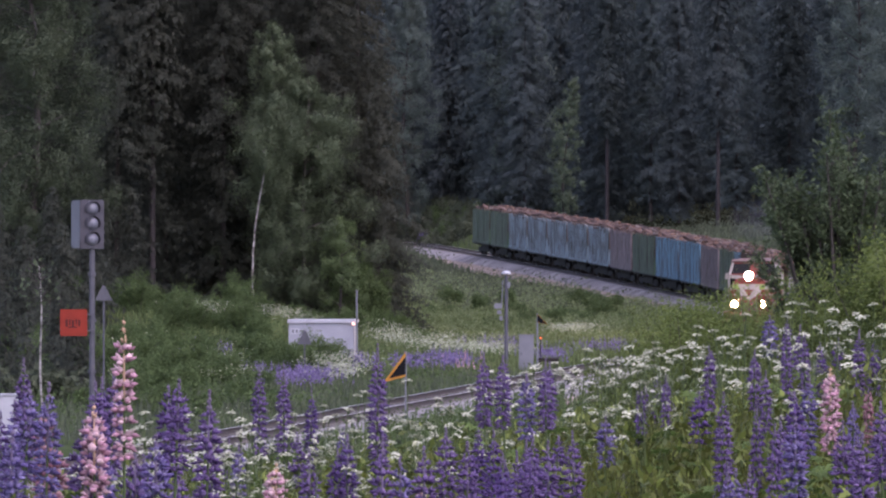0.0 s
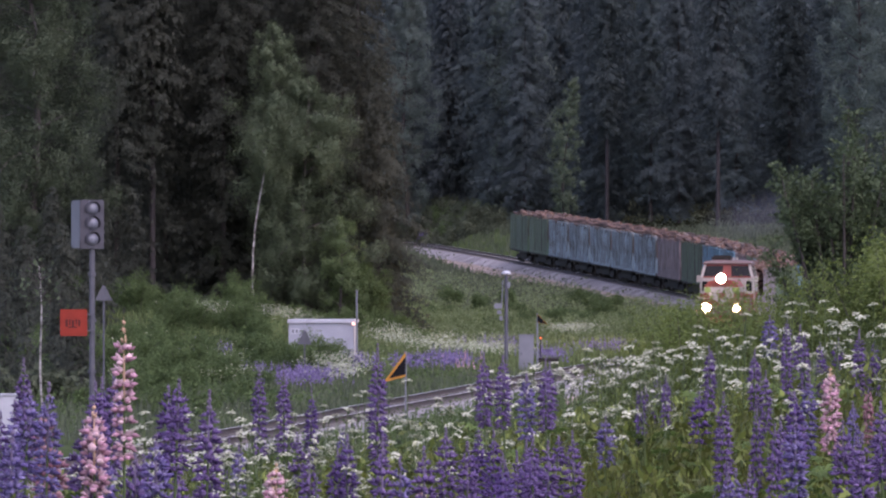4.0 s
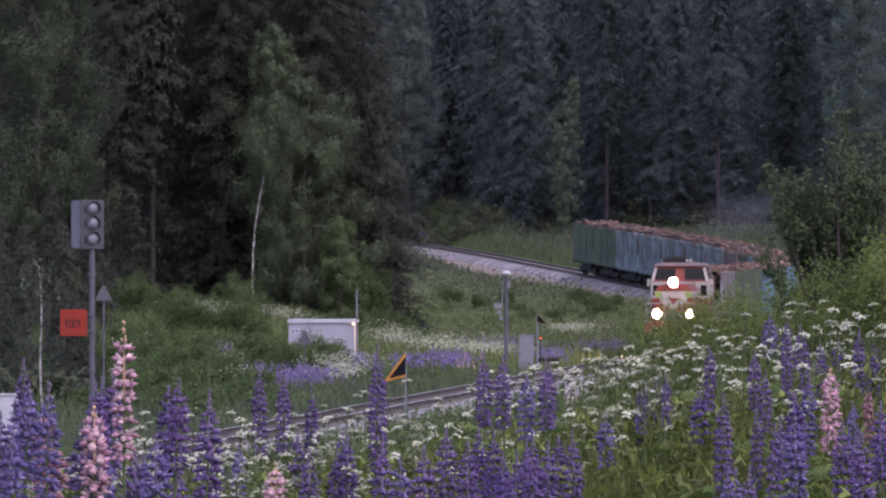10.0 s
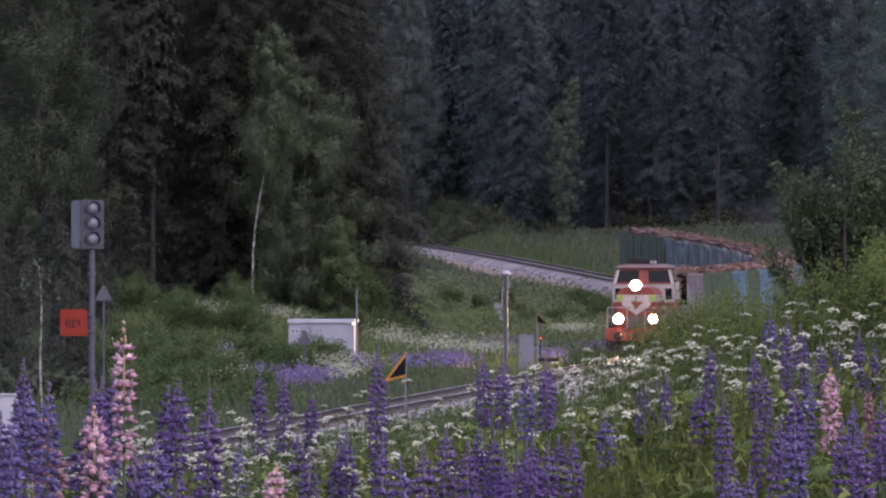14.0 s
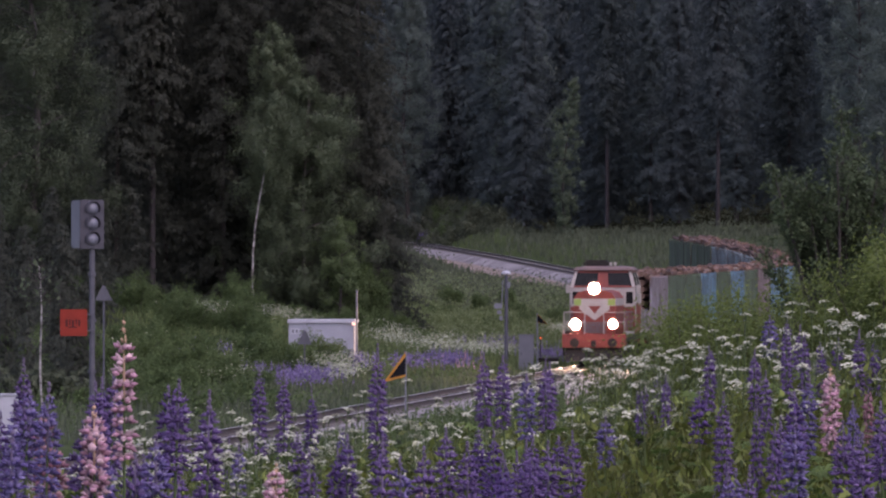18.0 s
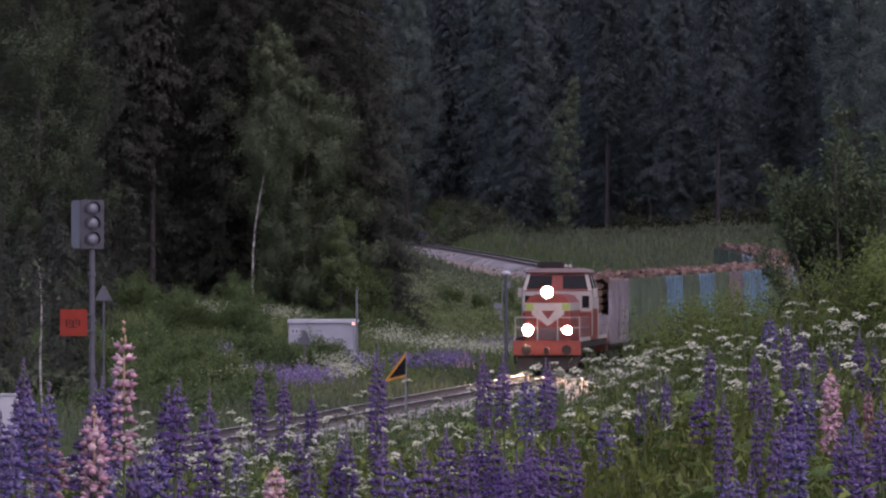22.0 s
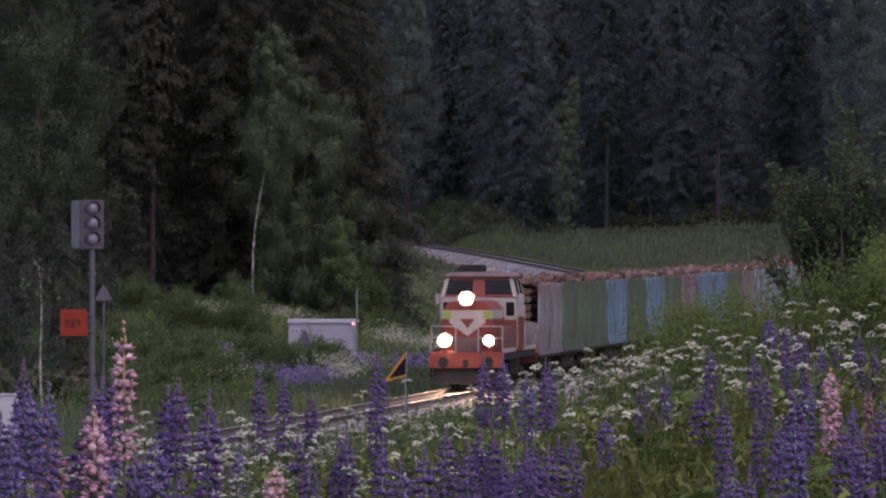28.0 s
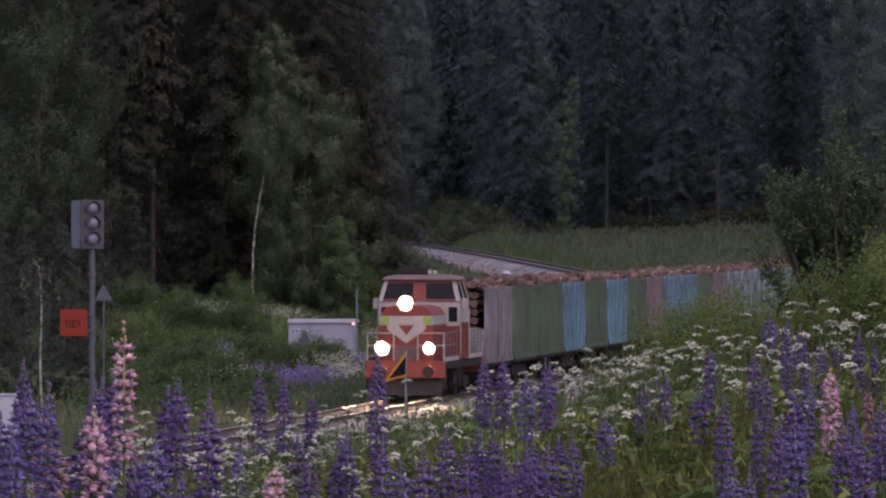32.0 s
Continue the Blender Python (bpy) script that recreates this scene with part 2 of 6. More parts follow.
def ground_height(x, y):
    x, y = np.atleast_1d(np.asarray(x, float)), np.atleast_1d(np.asarray(y, float))
    d = np.empty(x.shape)
    zr = np.empty(x.shape)
    for i in range(0, len(x), 4000):
        sl = slice(i, i + 4000)
        dx, dy = x[sl, None] - TX[None, ::3], y[sl, None] - TY[None, ::3]
        q = dx * dx + dy * dy
        k = q.argmin(1)
        d[sl] = np.sqrt(q[np.arange(len(k)), k])
        zr[sl] = TZ[::3][k]
        # d is positive on the outer side of the bend
        d[sl] *= np.where(x[sl] > np.interp(y[sl], TY, TX), 1, -1)
    inner_open = np.interp(y, (430, 560, 650, 750, 850, 900, 1000, 1300), (-0.5, -0.3, 0.2, 1.0, 2.7, 3.6, 6.0, 9.0))
    inner_bank = np.interp(y, (420, 470, 520, 565, 650, 900, 1300), (-0.4, 0.0, 0.9, 2.35, 4.0, 6.5, 12.0))
    w = smooth_step(x, -13.0, 3.0)
    inner = inner_bank * (1 - w) + inner_open * w
    meadow = np.interp(y, (-200, 0, 20, 46, 62, 90, 140, 230, 640), (4.6, 4.9, 5.1, 5.15, 4.7, 3.4, 1.2, -0.6, -0.6))
    meadow = meadow + np.where(x < 0, np.clip(x, -6, 0) * 0.12, np.clip(x, 0, 6) * 0.18) * smooth_step(y, 90, 30) + 2.6 * smooth_step(x, 2.0, 7.0) * smooth_step(y, 70, 130) * smooth_step(y, 330, 220)
    behind = zr + 0.5 + 2.5 * smooth_step(d, 3.6, 7.5) * smooth_step(x, 9, -1) + np.clip(d - 5, 0, 300) * 0.075 + np.clip(d - 55, 0, 400) * 0.42
    v = smooth_step(y, 610, 760)
    outer = meadow * (1 - v) + behind * v
    base = np.where(d > 0, outer, inner)
    base = base + 0.12 * ripple(x, y, 3.1) + 0.2 * ripple(x + 40, y, 11.0) * smooth_step(y, 60, 200)
    ad = np.abs(d)
    low = zr - 0.62 - np.clip(ad - 2.5, 0, 50) / 1.7
    high = zr - 0.62 + np.clip(ad - 3.2, 0, 400) / 1.8
    return np.clip(base, low, high)


def gz(x, y):
    return float(ground_height([x], [y])[0])


# ground: one sheet to the horizon
gx = np.concatenate((-np.geomspace(2500, 60, 14), np.arange(-50, -26, 4.0), np.arange(-26, 34, 0.8), np.arange(36, 60, 4.0), np.geomspace(64, 2500, 14)))
gy = np.concatenate((-np.geomspace(1500, 40, 8), np.arange(-30, 10, 5.0), np.arange(10, 60, 0.7), np.arange(60, 300, 4.0), np.arange(300, 960, 1.6), np.arange(960, 1200, 8.0), np.geomspace(1210, 4500, 10)))
GX, GY = np.meshgrid(gx, gy)
GZ = ground_height(GX.ravel(), GY.ravel())
gi = np.arange(GX.size).reshape(GX.shape)
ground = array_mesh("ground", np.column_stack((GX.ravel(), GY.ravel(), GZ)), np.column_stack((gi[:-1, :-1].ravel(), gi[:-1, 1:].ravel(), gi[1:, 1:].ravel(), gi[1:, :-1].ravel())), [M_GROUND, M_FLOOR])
mid_x, mid_y = (GX[:-1, :-1] + GX[1:, 1:]).ravel() / 2, (GY[:-1, :-1] + GY[1:, 1:]).ravel() / 2
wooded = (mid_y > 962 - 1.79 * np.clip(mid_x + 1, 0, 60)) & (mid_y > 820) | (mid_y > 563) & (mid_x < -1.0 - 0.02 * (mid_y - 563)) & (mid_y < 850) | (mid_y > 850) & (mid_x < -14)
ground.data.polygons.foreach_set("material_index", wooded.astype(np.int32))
ground.data.polygons.foreach_set("use_smooth", [True] * len(ground.data.polygons))
tagged(ground, "rough grassy ground sloping down to the railway", "ground", kind="structure")


def ribbon(name, profile, y0, y1, step, mat, smooth=False):
    """A profile of (offset, height above rail top) laid along the line."""
    ys = np.arange(y0, y1, step)
    cx, cz = np.interp(ys, TY, TX), np.interp(ys, TY, TZ)
    tang = np.gradient(cx, ys)
    nx, ny = 1 / np.sqrt(1 + tang ** 2), -tang / np.sqrt(1 + tang ** 2)
    k = len(profile)
    v = np.empty((len(ys), k, 3))
    for j, (o, h) in enumerate(profile):
        v[:, j] = np.column_stack((cx + nx * o, ys + ny * o, cz + h))
    i = np.arange(len(ys) * k).reshape(len(ys), k)
    f = np.column_stack((i[:-1, :-1].ravel(), i[:-1, 1:].ravel(), i[1:, 1:].ravel(), i[1:, :-1].ravel()))
    return array_mesh(name, v.reshape(-1, 3), f, mat)


bed = ribbon("ballast_bed", [(-4.3, -1.55), (-2.9, -0.62), (-2.55, -0.58), (-1.75, -0.20), (-1.2, -0.185), (0, -0.185), (1.2, -0.185), (1.75, -0.20), (2.55, -0.58), (2.9, -0.62), (4.3, -1.55)], 150, 1300, 2.0, [M_BALLAST, M_SANDBANK])
nb = len(bed.data.polygons)
bed.data.polygons.foreach_set("material_index", [1 if i % 10 in (0, 9) else 0 for i in range(nb)])
tagged(bed, "grey crushed stone railway ballast with sandy shoulders", "ballast", kind="structure")
track = empty("railway_track", pose(0, 0, 0), "single line of worn steel rails on dark sleepers in ballast", "railway track", kind="structure")
for side in (-1, 1):
    o = 0.762 * side
    r = ribbon("rail", [(o - 0.07, -0.17), (o - 0.07, -0.155), (o - 0.012, -0.13), (o - 0.012, -0.045), (o - 0.036, -0.03), (o - 0.034, 0), (o + 0.034, 0), (o + 0.036, -0.03), (o + 0.012, -0.045), (o + 0.012, -0.13), (o + 0.07, -0.155), (o + 0.07, -0.17)], 150, 1300, 2.0, [M_RUST, M_RAIL])
    r.data.polygons.foreach_set("material_index", [1 if i % 11 == 5 else 0 for i in range(len(r.data.polygons))])
    r.parent = track


# ---- the train; in each vehicle x is forwards and z = 0 is rail top ----
def wheelset(parent, x, radius):
    bm = bmesh.new()
    rod(bm, (0, -0.9, 0), (0, 0.9, 0), 0.08, sides=8)
    for s in (-1, 1):
        rod(bm, (0, s * 0.70, 0), (0, s * 0.83, 0), radius, sides=24)
        rod(bm, (0, s * 0.66, 0), (0, s * 0.70, 0), radius + 0.03, sides=24)
        rod(bm, (0, s * 0.83, 0), (0, s * 0.85, 0), radius * 0.35, sides=10)
    w = part("wheelset", bm, M_WHEEL, parent)
    w.matrix_local = pose(x, 0, radius)
    return w


def bogie(parent, x, base, radius):
    bm = bmesh.new()
    for s in (-1, 1):
        prism(bm, [(-base / 2 - 0.35, radius + 0.15), (-base / 2 - 0.35, radius - 0.12), (-base / 2 + 0.35, radius - 0.12), (-0.4, radius - 0.28), (0.4, radius - 0.28), (base / 2 - 0.35, radius - 0.12), (base / 2 + 0.35, radius - 0.12), (base / 2 + 0.35, radius + 0.15), (0.4, radius + 0.25), (-0.4, radius + 0.25)], s * 0.95, s * 1.10)
        for k in (-0.22, 0, 0.22):
            rod(bm, (k, s * 1.0, radius - 0.2), (k, s * 1.0, radius + 0.25), 0.08, sides=8)
    box(bm, -0.25, 0.25, -0.98, 0.98, radius, radius + 0.3)
    b = part("bogie", bm, M_UNDER, parent)
    b.matrix_local = pose(x, 0, 0)
    for s in (-1, 1):
        wheelset(b, s * base / 2, radius)
    return b


def couple(parent, x, s):
    """A pair of buffers and a drawhook on the end beam."""
    for y in (-0.89, 0.89):
        bm = bmesh.new()
        rod(bm, (x, y, 1.05), (x + s * 0.32, y, 1.05), 0.10, sides=12)
        rod(bm, (x + s * 0.32, y, 1.05), (x + s * 0.40, y, 1.05), 0.16, 0.22, sides=16)
        rod(bm, (x + s * 0.40, y, 1.05), (x + s * 0.44, y, 1.05), 0.22, sides=16)
        part("buffer", bm, M_UNDER, parent)
    bm = bmesh.new()
    box(bm, min(x, x + s * 0.45), max(x, x + s * 0.45), -0.09, 0.09, 0.94, 1.10, 0.02)
    box(bm, x + s * 0.40 - 0.06, x + s * 0.40 + 0.06, -0.12, 0.12, 0.85, 1.16, 0.02)
    part("coupler", bm, M_UNDER, parent)


def headlamp(parent, x, y, z, r):
    bm = bmesh.new()
    rod(bm, (x - 0.18, y, z), (x - 0.02, y, z), r * 1.25, sides=20)
    bmesh.ops.create_cone(bm, cap_ends=False, segments=20, radius1=r * 1.25, radius2=r * 1.32, depth=0.08, matrix=Matrix.Translation((x + 0.02, y, z)) @ pose(0, 0, 0, 0, 90, 0))
    h = part("headlamp", bm, M_LOCOGREY, parent)
    bm = bmesh.new()
    bmesh.ops.create_uvsphere(bm, u_segments=16, v_segments=8, radius=r, matrix=Matrix.Translation((x - 0.01, y, z)) @ Matrix.Diagonal((0.25, 1, 1, 1)))
    part("lens", bm, M_HEADLAMP, h, "glowing warm white lens", smooth=True)


def locomotive():
    e = empty("locomotive", pose(0, 0, 0), "red and white diesel locomotive with lit headlamps hauling the train", "locomotive")
    bm = bmesh.new()
    box(bm, -8.5, 8.5, -1.45, 1.45, 1.12, 1.42, 0.03)
    part("underframe", bm, M_UNDER, e)
    for s in (-1, 1):
        bm = bmesh.new()
        box(bm, -8.3, 8.3, s * 1.47 - 0.03, s * 1.47 + 0.03, 1.42, 1.58, 0.01)
        part("walkway_edge", bm, M_CREAM, e, "dirty white walkway edge")
        bm = bmesh.new()
        box(bm, s * 8.5 - 0.06, s * 8.5 + 0.06, -1.5, 1.5, 0.82, 1.46, 0.02)
        part("buffer_beam", bm, M_RED, e, "red end beam")
        couple(e, s * 8.56, s)
        bm = bmesh.new()
        prism(bm, [(s * 8.75, 0.18), (s * 8.35, 0.80), (s * 8.27, 0.80), (s * 8.6, 0.18)], -1.35, 1.35)
        part("snow_plough", bm, M_UNDER, e)
    # hoods with sloped shoulders
    for name, x0, x1 in (("front_hood", 2.55, 8.12), ("rear_hood", -8.12, -1.40)):
        bm = bmesh.new()
        for zs, mi in (([(-1.0, 1.42), (1.0, 1.42), (1.0, 2.78), (-1.0, 2.78)], 0), ([(-1.0, 2.78), (1.0, 2.78), (1.0, 3.12), (-1.0, 3.12)], 1), ([(-1.0, 3.12), (1.0, 3.12), (0.78, 3.42), (0.5, 3.50), (-0.5, 3.50), (-0.78, 3.42)], 0)):
            a = [bm.verts.new((x0, y, z)) for y, z in zs]
            b = [bm.verts.new((x1, y, z)) for y, z in zs]
            fs = [bm.faces.new(a[::-1]), bm.faces.new(b)] + [bm.faces.new((a[i - 1], a[i], b[i], b[i - 1])) for i in range(len(a))]
            for f in fs:
                f.material_index = mi
        bmesh.ops.recalc_face_normals(bm, faces=bm.faces)
        hood = part(name, bm, [M_RED, M_CREAM], e, "red hood with a white band")
        for s in (-1, 1):
            n = int((x1 - x0) / 1.05)
            for k in range(n):
                cx = x0 + 0.35 + (k + 0.5) * (x1 - x0 - 0.7) / n
                bm = bmesh.new()
                box(bm, cx - 0.42, cx + 0.42, s * 1.0 - 0.02, s * 1.0 + 0.02, 1.55, 2.66, 0.015)
                d = part("hood_door", bm, M_RED, hood)
                if k % 2 == 0:
                    for j in range(6):
                        bm2 = bmesh.new()
                        box(bm2, cx - 0.32, cx + 0.32, s * 1.02 - 0.02, s * 1.02 + 0.02, 1.75 + j * 0.13, 1.80 + j * 0.13)
                        part("louvre", bm2, M_LOCOGREY, hood)
    # white chevron and radiator grille on the nose
    bm = bmesh.new()
    for s in (-1, 1):
        a = [bm.verts.new(p) for p in ((8.135, 0, 2.10), (8.135, s * 0.72, 2.62), (8.135, s * 0.72, 2.78), (8.135, s * 0.30, 2.78), (8.135, 0, 2.40))]
        bm.faces.new(a)
    r = bmesh.ops.extrude_face_region(bm, geom=bm.faces[:])
    bmesh.ops.translate(bm, vec=(0.008, 0, 0), verts=[g for g in r["geom"] if isinstance(g, bmesh.types.BMVert)])
    bmesh.ops.recalc_face_normals(bm, faces=bm.faces)
    part("chevron", bm, M_CREAM, e, "white painted chevron")
    bm = bmesh.new()
    for j in range(7):
        box(bm, 8.12, 8.16, -0.55, 0.55, 1.52 + j * 0.075, 1.56 + j * 0.075)
    part("grille", bm, M_LOCOGREY, e)
    for s in (-1, 1):
        bm = bmesh.new()
        box(bm, 8.12, 8.14, s * 0.80 - 0.17, s * 0.80 + 0.17, 2.80, 3.10, 0.004)
        part("reflective_panel", bm, M_LIME, e, "lime green reflective panel")
    # cab
    bm = bmesh.new()
    box(bm, -1.40, 2.55, -1.55, 1.55, 1.42, 2.80, 0.04, 0)
    box(bm, -1.398, 2.548, -1.55, 1.55, 2.80, 3.62, 0.03, 1)
    lo = [bm.verts.new(p) for p in ((-1.43, -1.54, 3.62), (2.58, -1.54, 3.62), (2.58, 1.54, 3.62), (-1.43, 1.54, 3.62))]
    hi = [bm.verts.new(p) for p in ((-1.15, -1.33, 4.40), (2.30, -1.33, 4.40), (2.30, 1.33, 4.40), (-1.15, 1.33, 4.40))]
    fs = [bm.faces.new(lo[::-1]), bm.faces.new(hi)] + [bm.faces.new((lo[i - 1], lo[i], hi[i], hi[i - 1])) for i in range(4)]
    bmesh.ops.recalc_face_normals(bm, faces=fs)
    cab = part("cab", bm, [M_RED, M_CREAM], e, "red cab with a broad white band")
    bm = bmesh.new()
    rings = []
    for x0, x1, y1, z in ((-1.27, 2.42, 1.42, 4.40), (-1.31, 2.46, 1.43, 4.46), (-1.17, 2.34, 1.28, 4.57), (-0.7, 1.9, 0.85, 4.64)):
        rings.append([bm.verts.new(p) for p in ((x0, -y1, z), (x1, -y1, z), (x1, y1, z), (x0, y1, z))])
    bm.faces.new(rings[0][::-1]), bm.faces.new(rings[-1])
    for p, q in zip(rings, rings[1:]):
        for i in range(4):
            bm.faces.new((p[i - 1], p[i], q[i], q[i - 1]))
    bmesh.ops.recalc_face_normals(bm, faces=bm.faces)
    part("roof", bm, M_LOCOROOF, cab, "faded reddish grey cab roof")

    def slab(name, mat, corners, thick, parent, label=""):
        """A thin plate on four corners given anticlockwise from outside, standing proud of them."""
        c = [Vector(p) for p in corners]
        n = (c[1] - c[0]).cross(c[3] - c[0]).normalized()
        b2 = bmesh.new()
        low, top = [b2.verts.new(p - n * 0.01) for p in c], [b2.verts.new(p + n * thick) for p in c]
        b2.faces.new(low[::-1]), b2.faces.new(top)
        for i in range(4):
            b2.faces.new((low[i - 1], low[i], top[i], top[i - 1]))
        bmesh.ops.recalc_face_normals(b2, faces=b2.faces)
        return part(name, b2, mat, parent, label)

    def on_end(sx, y, v):
        """A point of the leaning front (sx 1) or rear of the cab, v from 0 at the sill to 1 at the roof."""
        return (0.575 + sx * (2.005 - 0.28 * v), y * (1 - 0.137 * v), 3.62 + 0.78 * v)

    def on_side(s, u, v):
        return (0.575 + u * (2.005 - 0.28 * v), s * (1.54 - 0.21 * v), 3.62 + 0.78 * v)

    for sx in (1, -1):
        for s in (-1, 1):
            quad = lambda y0, y1, v0, v1: [on_end(sx, y, v) for y, v in (((y0, v0), (y1, v0), (y1, v1), (y0, v1)) if sx > 0 else ((y1, v0), (y0, v0), (y0, v1), (y1, v1)))]
            ya, yb = sorted((s * 0.26, s * 1.40))
            slab("window", M_GLASS, quad(ya, yb, 0.10, 0.88), 0.012, cab)
            for y0, y1, v0, v1 in ((ya, yb, 0.02, 0.10), (ya, yb, 0.88, 0.97), (s * 0.225 - 0.035, s * 0.225 + 0.035, 0.02, 0.97)):
                slab("window_frame", M_RED, quad(y0, y1, v0, v1), 0.024, cab)
            slab("corner_pillar", M_CREAM, quad(s * 1.465 - 0.065, s * 1.465 + 0.065, 0.0, 1.0), 0.026, cab, "white corner pillar")
            ym = (ya + yb) / 2
            slab("wiper", M_BLACK, quad(ym - 0.03, ym, 0.08, 0.6), 0.034, cab)
            fx = 2.58 if sx > 0 else -1.43
            bm = bmesh.new()
            box(bm, fx - 0.03, fx + 0.02 * sx + 0.012, s * 1.28 - 0.25, s * 1.28 + 0.25, 1.50, 3.52, 0.01)
            d = part("cab_door", bm, M_CREAM, cab, "white door with a small window")
            bm = bmesh.new()
            box(bm, fx + sx * 0.03 - 0.012, fx + sx * 0.03 + 0.012, s * 1.28 - 0.17, s * 1.28 + 0.17, 2.85, 3.42, 0.01)
            part("door_window", bm, M_GLASS, d)
            bm = bmesh.new()
            box(bm, fx + sx * 0.035 - 0.01, fx + sx * 0.035 + 0.01, s * 1.28 - 0.25, s * 1.28 + 0.25, 1.55, 2.70, 0.006)
            part("door_panel", bm, M_RED, d)
    for s in (-1, 1):
        quad = lambda u0, u1, v0, v1: [on_side(s, u, v) for u, v in (((u1, v0), (u0, v0), (u0, v1), (u1, v1)) if s > 0 else ((u0, v0), (u1, v0), (u1, v1), (u0, v1)))]
        for u0, u1 in ((-0.86, -0.06), (0.06, 0.86)):
            slab("side_window", M_GLASS, quad(u0, u1, 0.10, 0.88), 0.012, cab)
        for u0, u1 in ((-1.0, -0.86), (-0.06, 0.06), (0.86, 1.0)):
            slab("pillar", M_CREAM, quad(u0, u1, 0.0, 1.0), 0.024, cab, "white window pillar")
        bm = bmesh.new()
        box(bm, 2.2, 2.3, s * 1.58, s * 1.78, 3.35, 3.75, 0.02)
        part("mirror", bm, M_CREAM, cab)
        for k in (-1.35, 2.50):
            bm = bmesh.new()
            rod(bm, (k, s * 1.57, 1.6), (k, s * 1.57, 3.3), 0.02, sides=6)
            part("grab_rail", bm, M_CREAM, cab)
    # roof fittings
    bm = bmesh.new()
    box(bm, 0.6, 1.9, -0.95, 0.25, 4.58, 4.92, 0.10)
    part("roof_box", bm, M_UNDER, e, "sooty dark roof unit")
    for y in (0.35, 0.55):
        bm = bmesh.new()
        rod(bm, (1.5, y, 4.72), (2.0, y, 4.74), 0.03, 0.08, sides=10)
        rod(bm, (1.55, y, 4.58), (1.55, y, 4.72), 0.02)
        part("horn", bm, M_CREAM, e)
    bm = bmesh.new()
    rod(bm, (1.2, 1.0, 4.56), (1.2, 1.0, 5.0), 0.012, 0.006, sides=6)
    part("aerial", bm, M_BLACK, e)
    for x in (-2.0, -4.4):
        bm = bmesh.new()
        rod(bm, (x, 0, 3.46), (x, 0, 3.78), 0.24, 0.2, sides=14)
        part("exhaust_stack", bm, M_LOCOGREY, e)
    bm = bmesh.new()
    box(bm, -2.2, 2.2, -1.25, 1.25, 0.42, 1.12, 0.12)
    part("fuel_tank", bm, M_UNDER, e)
    # hand rails along the walkways and across the ends
    for s in (-1, 1):
        for x0, x1 in ((2.7, 8.3), (-8.3, -1.55)):
            bm = bmesh.new()
            rod(bm, (x0, s * 1.43, 2.48), (x1, s * 1.43, 2.48), 0.022, sides=6)
            rod(bm, (x0, s * 1.43, 2.02), (x1, s * 1.43, 2.02), 0.018, sides=6)
            part("handrail", bm, M_LOCOGREY, e)
            n = int((x1 - x0) / 1.3) + 1
            for k in range(n):
                x = x0 + (x1 - x0) * k / (n - 1)
                bm = bmesh.new()
                rod(bm, (x, s * 1.43, 1.50), (x, s * 1.43, 2.50), 0.022, sides=6)
                part("rail_post", bm, M_LOCOGREY, e)
        for y0, y1 in ((0.45, 1.43), (-1.43, -0.45)):
            bm = bmesh.new()
            for z in (2.02, 2.48):
                rod(bm, (s * 8.36, y0, z), (s * 8.36, y1, z), 0.02, sides=6)
            for y in (y0, y1):
                rod(bm, (s * 8.36, y, 1.42), (s * 8.36, y, 2.48), 0.022, sides=6)
            part("end_rail", bm, M_CREAM, e)
        for x in (8.05, -8.05, 2.3, 0.3):
            for z in (0.45, 0.80):
                bm = bmesh.new()
                box(bm, x - 0.22, x + 0.22, s * 1.40 - 0.10, s * 1.40 + 0.10, z, z + 0.04)
                part("step", bm, M_UNDER, e)
            for q in (-0.23, 0.23):
                bm = bmesh.new()
                box(bm, x + q - 0.02, x + q + 0.02, s * 1.46 - 0.03, s * 1.46 + 0.03, 0.42, 1.15)
                part("step_hanger", bm, M_UNDER, e)
    headlamp(e, 8.34, -0.875, 1.92, 0.20)
    headlamp(e, 8.34, 0.875, 1.92, 0.17)
    headlamp(e, 8.34, 0, 3.60, 0.21)
    bm = bmesh.new()
    box(bm, 7.9, 8.2, -0.30, 0.30, 3.44, 3.86, 0.05)
    part("lamp_housing", bm, M_RED, e)
    for x in (5.2, -5.2):
        bogie(e, x, 2.4, 0.5)
    return e


def log_mesh(r0, r1, length, seed, bark=M_LOGBARK):
    q = random.Random(seed)
    bm = bmesh.new()
    n, k = 9, 4
    rings = []
    for j in range(k):
        u = j / (k - 1)
        oy, oz = q.uniform(-0.03, 0.03), q.uniform(-0.03, 0.03)
        rr = (r0 + (r1 - r0) * u)
        rings.append([bm.verts.new(((u - 0.5) * length, oy + rr * math.cos(i * math.tau / n) * q.uniform(0.93, 1.07), oz + rr * math.sin(i * math.tau / n))) for i in range(n)])
    for a, b in zip(rings, rings[1:]):
        for i in range(n):
            bm.faces.new((a[i - 1], a[i], b[i], b[i - 1]))
    for cap in (rings[0][::-1], rings[-1]):
        bm.faces.new(cap).material_index = 1
    bmesh.ops.recalc_face_normals(bm, faces=bm.faces)
    return part("log", bm, [bark, M_LOGEND])


LOGS = [log_mesh(0.12, 0.08, 3.95, 1), log_mesh(0.09, 0.06, 3.5, 2), log_mesh(0.14, 0.10, 4.05, 3), log_mesh(0.08, 0.05, 4.2, 4, M_PALELOG), log_mesh(0.10, 0.07, 3.8, 5)]
WALL_TOP, WALL_LOW = 4.02, 1.22


